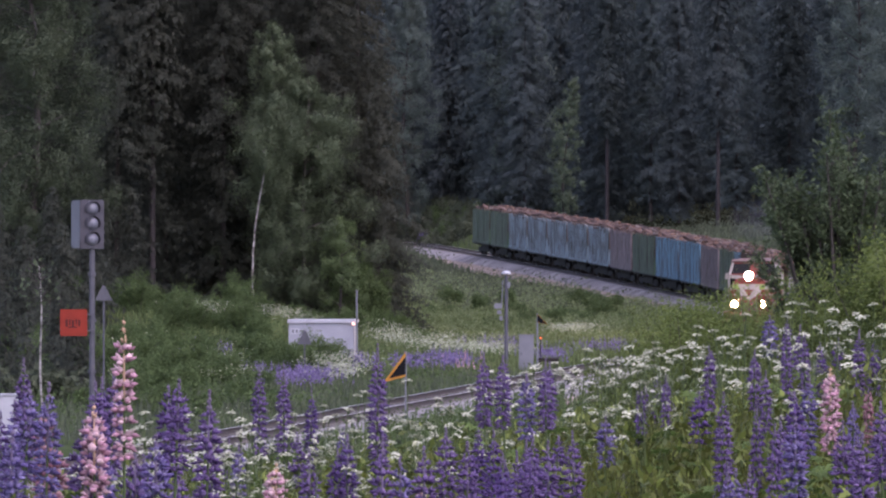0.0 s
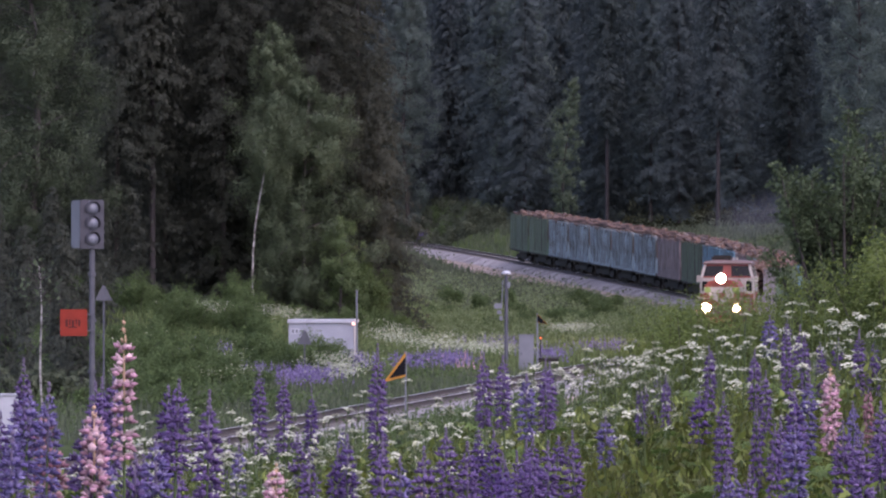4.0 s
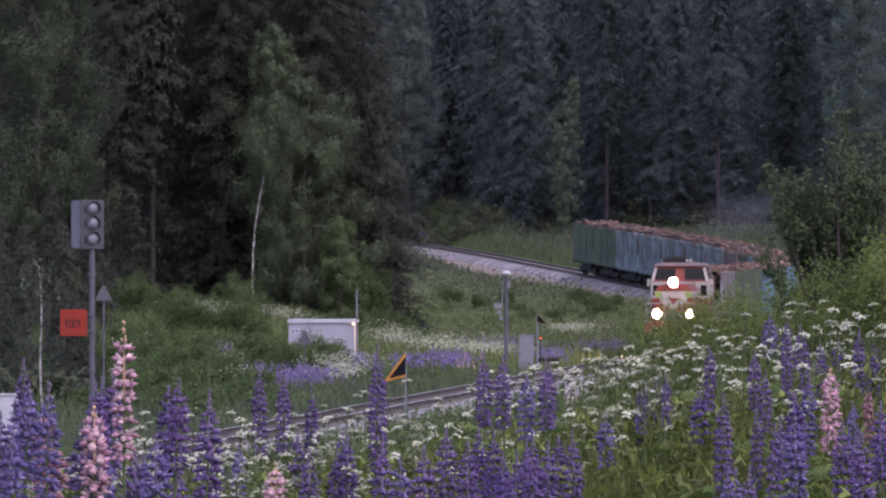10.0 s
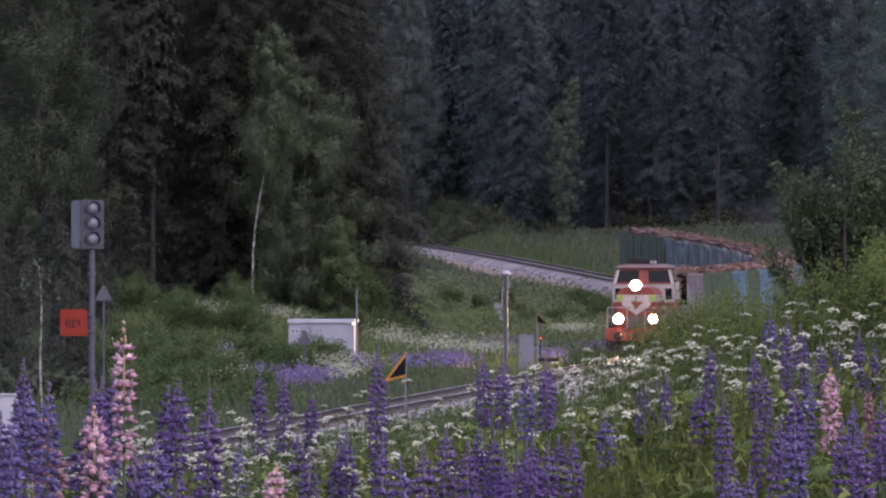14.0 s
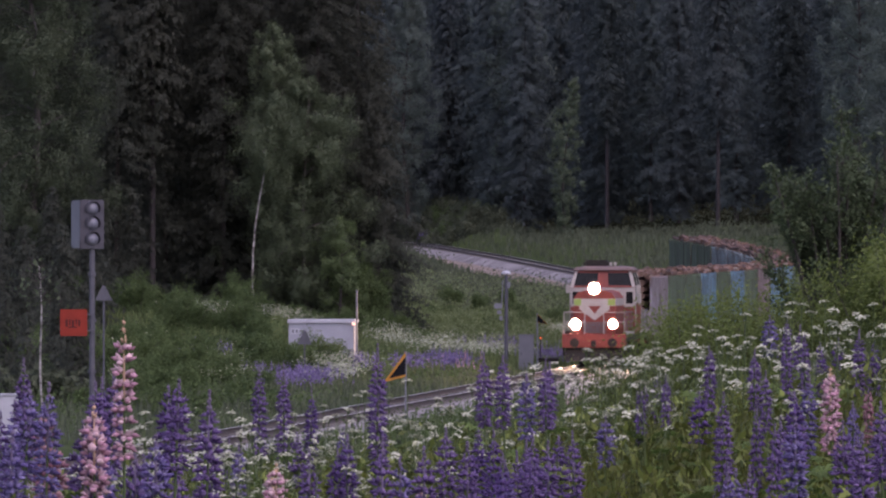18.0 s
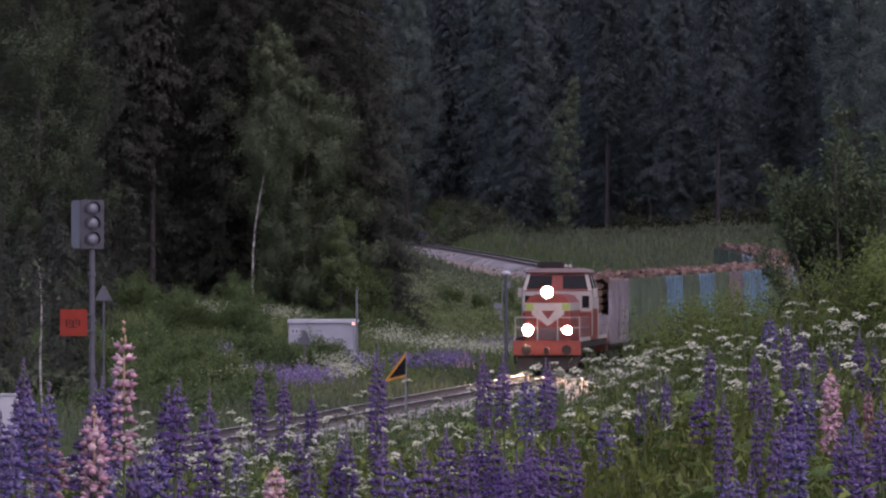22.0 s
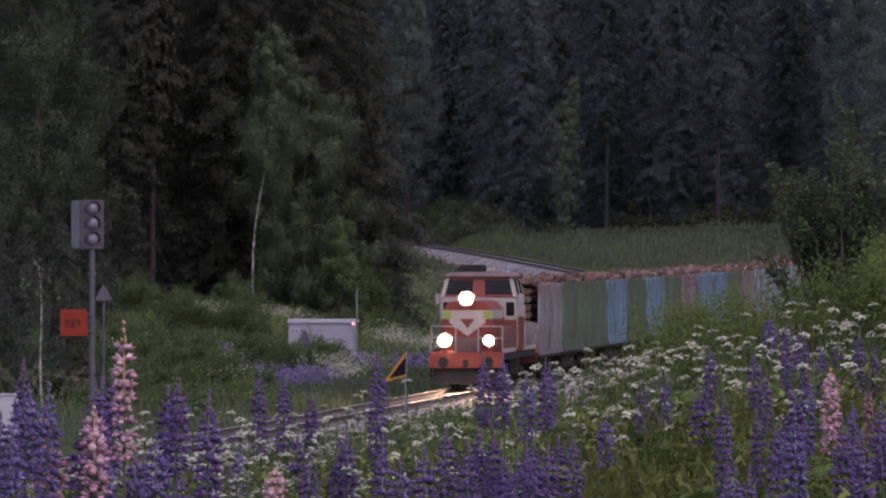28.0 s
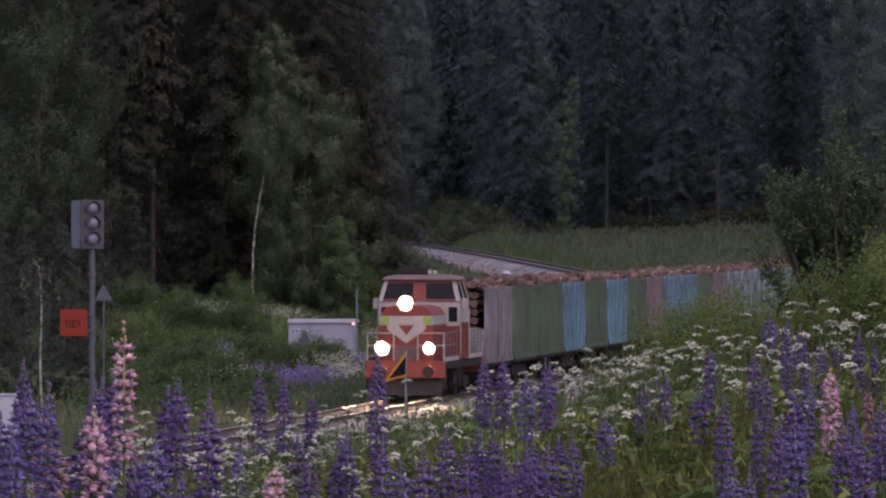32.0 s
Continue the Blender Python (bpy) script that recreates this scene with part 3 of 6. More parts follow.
def timber_wagon(paint, label, slits):
    q = random.Random(label)
    e = empty("timber_wagon", pose(0, 0, 0), label, "freight wagon", "timber wagons of the train")
    bm = bmesh.new()
    box(bm, -6.35, 6.35, -0.35, 0.35, 0.85, 1.16, 0.02)
    for s in (-1, 1):
        box(bm, -6.35, 6.35, s * 1.42 - 0.07, s * 1.42 + 0.07, 0.98, 1.22)
    for x in (-6.2, -4.3, -2.1, 0, 2.1, 4.3, 6.2):
        box(bm, x - 0.08, x + 0.08, -1.40, 1.40, 0.98, 1.18)
    part("underframe", bm, M_UNDER, e)
    bm = bmesh.new()
    box(bm, -6.3, 6.3, -1.42, 1.42, 1.225, 1.29)
    part("deck", bm, M_UNDER, e)
    # dark box added to fill the shadowed space between the bogies
    bm = bmesh.new()
    box(bm, -2.9, 2.9, -1.15, 1.15, 0.36, 0.88, 0.05)
    part("brake_gear", bm, M_UNDER, e)
    xs = np.linspace(-6.3, 6.3, 8)
    for s in (-1, 1):
        for k in range(7):
            bm = bmesh.new()
            x0, x1 = xs[k] + 0.05, xs[k + 1] - 0.05
            plates = 3 if slits < 0.8 else 4
            w = (x1 - x0) / plates
            for j in range(plates):
                if q.random() < 0.07 * slits:
                    continue
                top = WALL_TOP - q.choice((0, 0, 0, 0.10, 0.25)) * slits
                gap = 0.012 + (q.uniform(0.05, 0.11) + 0.22 * max(0.0, slits - 0.85) if q.random() < 0.42 * slits + 0.12 else 0.0)
                low = WALL_LOW + q.uniform(0.35, 0.85)
                yy = s * (1.50 + 0.006 * (j % 2) + q.uniform(-0.004, 0.004))
                box(bm, x0 + j * w + 0.005, x0 + (j + 1) * w - gap, yy - 0.010, yy + 0.010, low, top)
                box(bm, x0 + j * w, x0 + (j + 1) * w, s * 1.497 - 0.010, s * 1.497 + 0.010, WALL_LOW, low)
            part("side_panel", bm, paint, e)
        # added sheet behind the plates, dark in place of shade in the gaps
        bm = bmesh.new()
        box(bm, -6.28, 6.28, s * 1.46 - 0.015, s * 1.46 + 0.015, WALL_LOW + 0.07, WALL_TOP - 0.10)
        part("liner", bm, M_GAPSHADE, e, "added dark sheet that gives the gaps their shade")
        for x in xs:
            bm = bmesh.new()
            box(bm, x - 0.05, x + 0.05, s * 1.470 - 0.048, s * 1.470 + 0.048, WALL_LOW - 0.1, WALL_TOP + 0.06, 0.012)
            part("post", bm, paint, e)
        bm = bmesh.new()
        box(bm, -6.36, 6.36, s * 1.50 - 0.06, s * 1.50 + 0.06, WALL_LOW - 0.12, WALL_LOW + 0.06, 0.01)
        part("bottom_rail", bm, paint, e)
        bm = bmesh.new()
        box(bm, s * 6.36 - 0.04, s * 6.36 + 0.04, -1.47, 1.47, WALL_LOW, 2.45, 0.01)
        for y in (-1.2, -0.4, 0.4, 1.2):
            box(bm, s * 6.41 - 0.04, s * 6.41 + 0.04, y - 0.05, y + 0.05, WALL_LOW, 2.5)
        part("end_wall", bm, paint, e)
        couple(e, s * 6.40, s)
    for x in (4.33, -4.33):
        bogie(e, x, 1.85, 0.475)
    # three stacks of logs: a packed core below, loose logs heaped on top
    for c in (-4.15, 0.0, 4.15):
        bm = bmesh.new()
        for iy in range(9):
            for iz in range(8):
                dx = q.uniform(-0.12, 0.12)
                yy, zz = -1.00 + 0.25 * iy, 1.46 + 0.33 * iz + 0.04 * (iy % 2)
                if 0 < iy < 8 and iz < 7 and c == 0.0:
                    continue
                if 0 < iy < 8 and iz < 3:
                    continue
                rod(bm, (c - 1.95 + dx, yy, zz), (c + 1.95 + dx, yy, zz), 0.165, 0.15, sides=7)
        for f in bm.faces:
            f.material_index = 1 if abs(f.normal.x) > 0.9 else 0
        part("load_core", bm, [M_LOGBARK, M_LOGEND], e, "tightly packed timber with sawn ends")["kind"] = "stuff"
        for iz, count, z in ((0, 10, 4.02), (1, 9, 4.17)):
            for k in range(count):
                y = (k - (count - 1) / 2) * 0.27 + q.uniform(-0.06, 0.06)
                like(q.choice(LOGS), pose(c + q.uniform(-0.25, 0.25), y, z + q.uniform(-0.08, 0.10), q.uniform(0, 80), q.uniform(-2.6, 2.6), q.choice((0, 180)) + q.uniform(-4, 4)), e)
    return e


loco = locomotive()
KINDS = {
    "y": timber_wagon(M_WGREY, "high-sided grey timber wagon loaded with birch logs", 0.3),
    "g": timber_wagon(M_WGREEN, "high-sided faded green timber wagon heaped with logs", 0.7),
    "b": timber_wagon(M_WBLUE, "high-sided faded blue timber wagon heaped with logs", 0.9),
    "l": timber_wagon(M_WLIGHT, "high-sided chalky light blue timber wagon heaped with logs", 1.5),
    "p": timber_wagon(M_WPINK, "high-sided weathered pinkish timber wagon heaped with logs", 1.0),
}
ORDER = "yggbgbgpbbgplllllgg"
wagons, used = [], set()
for c in ORDER:
    wagons.append(copy_thing(KINDS[c], pose(0, 0, 0)) if c in used else KINDS[c])
    used.add(c)
for ob in LOGS:
    bpy.data.objects.remove(ob)

# where the locomotive's nose stands along the line, second by second
NOSE = np.polyfit((0, 3.5, 5.5, 9, 14.5, 20, 25.5, 28, 30, 32), (610.7, 584.6, 570.2, 544.9, 504.2, 463.0, 422.7, 404.8, 391.0, 378.0), 3)


def on_line(s, half):
    """The pose of a vehicle with its middle at arc length s and its bogies half a wheelbase away."""
    a, b = line_at(s - half), line_at(s + half)
    f = (a - b).normalized()
    left = Vector((0, 0, 1)).cross(f).normalized()
    up = f.cross(left)
    m = Matrix((f, left, up)).transposed().to_4x4()
    m.translation = (a + b) / 2
    return m


def motions():
    times = [0.5 * i for i in range(65)]
    nose = [float(np.interp(np.polyval(NOSE, t), TY, TS)) for t in times]
    walk(loco, [(t, on_line(s + 8.35, 5.2)) for t, s in zip(times, nose)])
    for k, w in enumerate(wagons):
        walk(w, [(t, on_line(s + 18.6 + 6.4 + 13.92 * k, 4.33)) for t, s in zip(times, nose)])
    # wheels roll with the way gone
    fine = [i / 15 for i in range(481)]
    way = [nose[0] - float(np.interp(np.polyval(NOSE, t), TY, TS)) for t in fine]
    for v in (loco, *wagons):
        for o in v.children_recursive:
            if o.name.startswith("wheelset"):
                x, r = o.location.x, o.location.z
                walk(o, [(t, pose(x, 0, r, 0, math.degrees(d / r), 0)) for t, d in zip(fine, way)])
    # thin exhaust hangs over the train in the bend, then drifts off behind the willow
    for k, puff in enumerate(PUFFS):
        rows = []
        for t in times:
            x = float(np.interp(t, (0, 3, 7, 10, 14, 18, 32), (19.6, 18.6, 17.0, 17.6, 20.4, 27.0, 46.0))) + 1.7 * k
            rows.append((t, pose(x, 622 + 5 * k, 7.2 + 0.45 * k + 0.03 * t + 0.12 * math.sin(t * 0.9 + k), 0, 0, 0)))
        walk(puff, rows)
    # the willow stirs in the breeze
    for k, (w, base) in enumerate(SWAY):
        walk(w, [(t, base @ pose(0, 0, 0, 0, 0.7 * math.sin(0.55 * t + 2.1 * k) + 0.4 * math.sin(1.9 * t + k) - (2.0 if t < 4 else 0.0) * (1 - t / 4), 0)) for t in times])


# ---- trees ----
def quads(centres, along, across, wide=0.55):
    """Leaf-like diamonds from centres and two half axes."""
    v = np.stack((centres - along, centres + across * wide - along * 0.1, centres + along, centres - across * wide - along * 0.1), 1).reshape(-1, 3)
    return v, np.arange(len(v)).reshape(-1, 4)


def tube(points, radii, sides=6):
    v, f = [], []
    for j, (p, r) in enumerate(zip(points, radii)):
        for i in range(sides):
            a = i * math.tau / sides
            v.append((p[0] + r * math.cos(a), p[1] + r * math.sin(a), p[2]))
        if j:
            for i in range(sides):
                f.append(((j - 1) * sides + i, (j - 1) * sides + (i + 1) % sides, j * sides + (i + 1) % sides, j * sides + i))
    return v, f


def spruce(h, r, seed, clear=0.04, mat=M_SPRUCE, dense=1.0, size=1.0, bark=M_BARK):
    """A spire of drooping boughs: flat sprays on top of each bough, needle curtains hanging below it."""
    g = np.random.default_rng(seed)
    e = empty("spruce_tree", pose(0, 0, 0), "tall dark green spruce with drooping branches", "tree", "forest spruces")
    zs = np.linspace(-0.5, h * 0.97, 8)
    v, f = tube([(0, 0, z) for z in zs], [max(0.02, 0.0062 * h * (1 - z / h) ** 0.8) for z in zs], 7)
    array_mesh("trunk", v, f, bark, e)
    cen, al, ac = [], [], []
    down = np.array((0, 0, -1.0))
    z = h * clear
    bulge = g.uniform(0, 6.28, 3)
    while z < h * 0.985:
        u = z / h
        n = int(g.integers(5, 8))
        a0 = g.uniform(0, 6.28)
        tier = g.uniform(0.72, 1.12)
        for k in range(n):
            if g.uniform() < 0.10:
                continue
            a = a0 + k * math.tau / n + g.normal(0, 0.28)
            lump = 1 + 0.22 * math.sin(2 * a + z * 0.5 + bulge[0]) + 0.15 * math.sin(3 * a - z * 0.9 + bulge[1])
            ln = max(0.3, (r * min(1.0, (1 - u) * 1.55) ** 0.8 * min(1.0, 0.62 + (u - clear) * 3.0) + 0.15) * tier * lump * g.uniform(0.7, 1.15))
            m = max(3, int(dense * ln / 0.16))
            t = g.uniform(0.15, 1.0, m)
            out, side = np.array((math.cos(a), math.sin(a), 0)), np.array((-math.sin(a), math.cos(a), 0))
            axis = out * (t * ln)[:, None] + down * (ln * (0.10 * t + 0.42 * t * t - 0.20 * t ** 3))[:, None] + np.array((0, 0, z))
            axis += side * (g.normal(0, 0.115, m) * ln * (1.1 - 0.7 * t))[:, None] + down * g.exponential(0.10, (m, 1))
            # flat sprays to both sides
            w = (0.34 * size * g.uniform(0.6, 1.25, m) * (1.15 - 0.5 * t))[:, None]
            sg = g.choice((-1.0, 1.0), (m, 1))
            d = side * sg * g.uniform(0.5, 1.0, (m, 1)) + out * g.uniform(0.5, 1.0, (m, 1)) + down * g.uniform(0.3, 1.1, (m, 1))
            d /= np.linalg.norm(d, axis=1, keepdims=True)
            c = np.cross(d, np.array((0, 0, 1.0)) + out * 0.6 + g.normal(0, 0.25, (m, 3)))
            cen.append(axis + d * w * 0.7), al.append(d * w), ac.append(c * w * 0.55)
            # hanging curtains
            w = (0.30 * size * g.uniform(0.6, 1.3, m))[:, None]
            d = down + out * g.normal(0.1, 0.25, (m, 1)) + side * g.normal(0, 0.35, (m, 1))
            d /= np.linalg.norm(d, axis=1, keepdims=True)
            c = np.cross(d, out + side * g.normal(0, 0.7, (m, 1)))
            cen.append(axis + d * w * 0.8 + side * g.normal(0, 0.16, (m, 1))), al.append(d * w), ac.append(c * w * 0.5)
        z += g.uniform(0.24, 0.44) * (0.8 + 0.4 * (1 - u))
    v, f = quads(np.concatenate(cen), np.concatenate(al), np.concatenate(ac), 0.6)
    array_mesh("crown", v, f, mat, e)
    return e


def facing(normal, g, stray=0.55):
    """Two axes for leaves whose faces turn roughly along normal."""
    n = len(normal)
    nn = normal + g.normal(0, stray, (n, 3))
    d = np.cross(nn, g.normal(0, 1, (n, 3)))
    d /= np.linalg.norm(d, axis=1, keepdims=True) + 1e-9
    s = np.cross(nn, d)
    s /= np.linalg.norm(s, axis=1, keepdims=True) + 1e-9
    return d, s


def leaf_tree(name, label, h, r, seed, mat, bark, leaf=0.22, count=3600, low=0.2, lean=0.0, weep=0.5, girth=0.011, group="", narrow=1.0):
    """A broadleaf tree: a leaning trunk, limbs, and leaf sprays hung along twigs."""
    g = np.random.default_rng(seed)
    e = empty(name, pose(0, 0, 0), label, "tree", group)
    zs = np.linspace(-0.4, h * 0.93, 10)
    ph = g.uniform(0, 6)
    px, py = lean * (np.clip(zs, 0, h) / h) ** 1.3 * h + 0.012 * h * np.sin(zs / h * 7 + ph), 0.012 * h * np.cos(zs / h * 6 + ph)
    v, f = tube(list(zip(px, py, zs)), girth * h * (1 - np.clip(zs, 0, h) / h) ** 0.8 + 0.015, 8)
    array_mesh("trunk", v, f, bark, e)
    lv, lf = [], []
    cen, al, ac = [], [], []
    limbs = max(14, int(h * 3.2))
    per = count // limbs
    for k in range(limbs):
        u = low + (1 - low) * (k + g.uniform(0, 1)) / limbs
        z0 = u * h * 0.95
        a = k * 2.4 + g.normal(0, 0.4)
        shape = math.sin(math.pi * min(1, max(0.04, (u - low) / (1 - low) * 0.82 + 0.16))) ** 0.7
        ln = r * shape * g.uniform(0.65, 1.2)
        b0 = np.array((np.interp(z0, zs, px), np.interp(z0, zs, py), z0))
        dirn = np.array((math.cos(a) * narrow, math.sin(a), g.uniform(0.25, 0.8)))
        pts = [b0 + dirn * ln * t - np.array((0, 0, weep * ln * t * t * 0.7)) for t in (0, 0.35, 0.7, 1.0)]
        tv, tf = tube(pts, (0.035 * ln + 0.01, 0.022 * ln + 0.008, 0.012 * ln + 0.006, 0.005), 5)
        if h < 15:
            array_mesh("limb", tv, tf, M_BARK, e)
        else:
            lf += [tuple(i + len(lv) for i in q) for q in tf]
            lv += tv
        clumps = g.uniform(0.25, 1.08, (6, 1))
        base = b0 + dirn * ln * clumps - np.array((0, 0, 1)) * weep * ln * clumps ** 2 * 0.7 + g.normal(0, 0.16 * ln + 0.08, (6, 3))
        pick = g.integers(0, 6, per)
        off = g.normal(0, 1, (per, 3)) * (0.062 * ln + 0.075) + np.array((0, 0, -1)) * g.exponential(0.30, (per, 1)) * weep * 1.5
        c = base[pick] + off
        cen.append(c)
        w = leaf * g.uniform(0.55, 1.25, (per, 1))
        d, s = facing(off / (0.062 * ln + 0.075) * 0.7 + np.array((math.cos(a), math.sin(a), 0.7)) * 0.7, g)
        al.append(d * w)
        ac.append(s * w)
    if lv:
        tagged(array_mesh("branchwork", lv, lf, M_BARK, e), kind="stuff")
    v, f = quads(np.concatenate(cen), np.concatenate(al), np.concatenate(ac))
    array_mesh("crown", v, f, mat, e)
    return e


def plant(kind, used, x, y, turn=0.0, sink=0.1, tilt=0.0):
    """Sets the first of a kind, then copies."""
    m = pose(x, y, gz(x, y) - sink, tilt, 0, turn)
    if kind in used:
        return copy_thing(kind, m)
    used.append(kind)
    kind.matrix_basis = m
    return kind


set_out = []
SPR = [spruce(29, 3.0, 1, 0.03, M_SPRUCE, 1.5, 0.8), spruce(31, 3.3, 2, 0.03, M_SPRUCE, 1.5, 0.8), spruce(26, 2.8, 3, 0.04, M_SPRUCE, 1.5, 0.8), spruce(33, 3.4, 4, 0.04, M_SPRUCE, 1.5, 0.8), spruce(22, 2.7, 5, 0.05, M_SPRUCE, 1.5, 0.8)]
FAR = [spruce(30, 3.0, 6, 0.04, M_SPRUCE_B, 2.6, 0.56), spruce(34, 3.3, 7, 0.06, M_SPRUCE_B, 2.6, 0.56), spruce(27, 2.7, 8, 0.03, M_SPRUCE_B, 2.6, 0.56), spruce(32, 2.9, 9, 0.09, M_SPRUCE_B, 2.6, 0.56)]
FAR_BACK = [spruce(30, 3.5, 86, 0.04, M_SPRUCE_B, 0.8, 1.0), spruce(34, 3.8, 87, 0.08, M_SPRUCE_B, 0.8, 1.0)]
YOUNG = [spruce(6.5, 1.7, 75, 0.0, M_SPRUCE, 2.2, 0.45), spruce(8.0, 2.0, 76, 0.0, M_SPRUCE, 2.2, 0.45)]
EDGE = [spruce(29, 3.1, 71, 0.03, M_SPRUCE, 3.7, 0.42), spruce(32, 3.4, 72, 0.05, M_SPRUCE, 3.7, 0.42), spruce(27, 2.8, 73, 0.02, M_SPRUCE, 3.7, 0.42)]
rt = random.Random(11)
# the near wood on the inner bank
for x, y, k in ((-18.2, 566, 0), (-15.6, 570, 1), (-13.2, 574, 3), (-16.8, 580, 3), (-8.2, 574, 1), (-7.0, 568, 0), (-4.8, 572, 1), (-7.6, 577, 4), (-10.6, 582, 3), (-20.8, 584, 1), (-6.8, 586, 3), (-23.5, 590, 0), (-26.5, 582, 1), (-12.5, 590, 1), (-8.6, 592, 0), (-6.4, 592, 2), (-25.4, 640, 1), (-28.5, 650, 0), (-23.6, 655, 1), (-26.8, 668, 3), (-12.3, 567, 0), (-10.9, 572, 1)):
    plant(EDGE[int(y) % 3] if y < 583 else SPR[k], set_out, x, y, rt.uniform(0, 360))
for i in range(26):
    plant(rt.choice(SPR), set_out, rt.uniform(-34, -9.5), rt.uniform(596, 690), rt.uniform(0, 360))
for i in range(22):
    plant(rt.choice(SPR), set_out, rt.uniform(-90, -32), rt.uniform(560, 900), rt.uniform(0, 360))
for i in range(14):
    plant(rt.choice(SPR), set_out, -40 + 17 * (i + rt.random()) / 14, rt.uniform(690, 760), rt.uniform(0, 360))
for x, y, k in ((-26.7, 700, 1), (-27.6, 712, 0), (-24.9, 706, 1), (-29.2, 705, 1)):
    plant(EDGE[k], set_out, x, y, rt.uniform(0, 360))
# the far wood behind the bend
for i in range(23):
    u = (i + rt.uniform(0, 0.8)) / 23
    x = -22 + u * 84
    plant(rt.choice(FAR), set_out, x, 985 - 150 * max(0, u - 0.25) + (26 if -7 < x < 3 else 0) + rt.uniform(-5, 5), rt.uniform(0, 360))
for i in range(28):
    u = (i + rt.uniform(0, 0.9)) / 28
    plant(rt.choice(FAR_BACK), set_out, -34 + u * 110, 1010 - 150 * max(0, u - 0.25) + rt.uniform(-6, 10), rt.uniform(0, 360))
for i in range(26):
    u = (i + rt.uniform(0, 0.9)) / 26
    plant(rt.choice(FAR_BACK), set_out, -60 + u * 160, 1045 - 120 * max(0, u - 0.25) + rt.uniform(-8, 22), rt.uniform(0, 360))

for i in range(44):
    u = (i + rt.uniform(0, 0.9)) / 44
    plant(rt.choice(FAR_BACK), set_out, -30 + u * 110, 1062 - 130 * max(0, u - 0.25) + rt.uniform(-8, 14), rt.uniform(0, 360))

# tall ones with bare grey lower trunks at the edge
bare = spruce(31, 2.6, 77, 0.30, M_SPRUCE, 1.5, 0.7, M_GREYBARK)
tagged(bare, "tall spruce with a bare grey lower trunk")
for x, y in ((-16.2, 566), (-17.2, 575)):
    plant(bare, set_out, x, y, rt.uniform(0, 360))
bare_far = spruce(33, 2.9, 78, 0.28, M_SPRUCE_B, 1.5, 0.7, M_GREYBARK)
tagged(bare_far, "tall spruce with a bare grey lower trunk")
for x, y in ((15.3, 946), (24.8, 915), (4.2, 978)):
    plant(bare_far, set_out, x, y, rt.uniform(0, 360))

# birches
b_left = leaf_tree("birch_tree", "old birch with a broad weeping crown at the wood's edge", 24, 4.5, 21, M_SHADEBIRCH, M_BARK, 0.072, 104000, 0.16, 0, 0.8)
b_mid = leaf_tree("birch_tree", "young birch with a slender leaning white trunk", 12.6, 1.8, 22, M_BIRCHLEAF, M_BIRCHBARK, 0.058, 18000, 0.68, 0.10, 0.7, 0.0034)
b_thin = leaf_tree("birch_tree", "slim birch rising above its neighbour", 17.0, 2.1, 23, M_BIRCHLEAF, M_BARK, 0.068, 30000, 0.42, 0.0, 0.6, 0.007)
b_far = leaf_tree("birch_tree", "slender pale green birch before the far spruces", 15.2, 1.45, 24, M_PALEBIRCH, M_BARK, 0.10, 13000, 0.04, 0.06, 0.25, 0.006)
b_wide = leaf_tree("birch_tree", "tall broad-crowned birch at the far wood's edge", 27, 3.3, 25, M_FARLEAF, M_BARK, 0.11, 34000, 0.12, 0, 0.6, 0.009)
plant(b_left, set_out, -22.5, 556)
for x, y, k in ((-23.0, 520, 1), (-21.2, 514, 0), (-19.6, 522, 0), (-18.2, 530, 0), (-20.4, 530, 1), (-16.8, 552, 0), (-24.6, 526, 1), (-21.9, 498, 0)):
    plant(YOUNG[k], set_out, x, y, rt.uniform(0, 360))
for x, y, k, s in ((-3.4, 574, 0, 1.2), (-2.9, 580, 1, 3.0), (-4.4, 568, 0, 0.4)):
    plant(YOUNG[k], set_out, x, y, rt.uniform(0, 360), s)
plant(EDGE[1], set_out, -19.6, 588)
plant(EDGE[0], set_out, -21.6, 596)
plant(b_mid, set_out, -10.6, 560)
b_side = leaf_tree("birch_tree", "dense young birch leafy down to the ground", 14.6, 3.5, 27, M_BIRCHLEAF, M_BARK, 0.064, 74000, 0.08, 0.03, 0.7, 0.0085)
plant(b_side, set_out, -7.6, 563.5, 100)
plant(b_thin, set_out, -9.3, 565)
aspen = leaf_tree("aspen_sapling", "fresh green young aspen before the dark spruces", 6.6, 1.5, 28, M_FRESH, M_BARK, 0.060, 15000, 0.05, 0.02, 0.3, 0.010)
plant(aspen, set_out, -5.7, 561.5, 30)
cone = spruce(17, 3.0, 74, 0.0, M_SPRUCE, 3.7, 0.42)
plant(cone, set_out, -3.6, 568, 10)
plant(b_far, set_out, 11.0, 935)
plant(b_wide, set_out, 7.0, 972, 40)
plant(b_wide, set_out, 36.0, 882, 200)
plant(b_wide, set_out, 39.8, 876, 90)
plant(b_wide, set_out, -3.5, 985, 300)


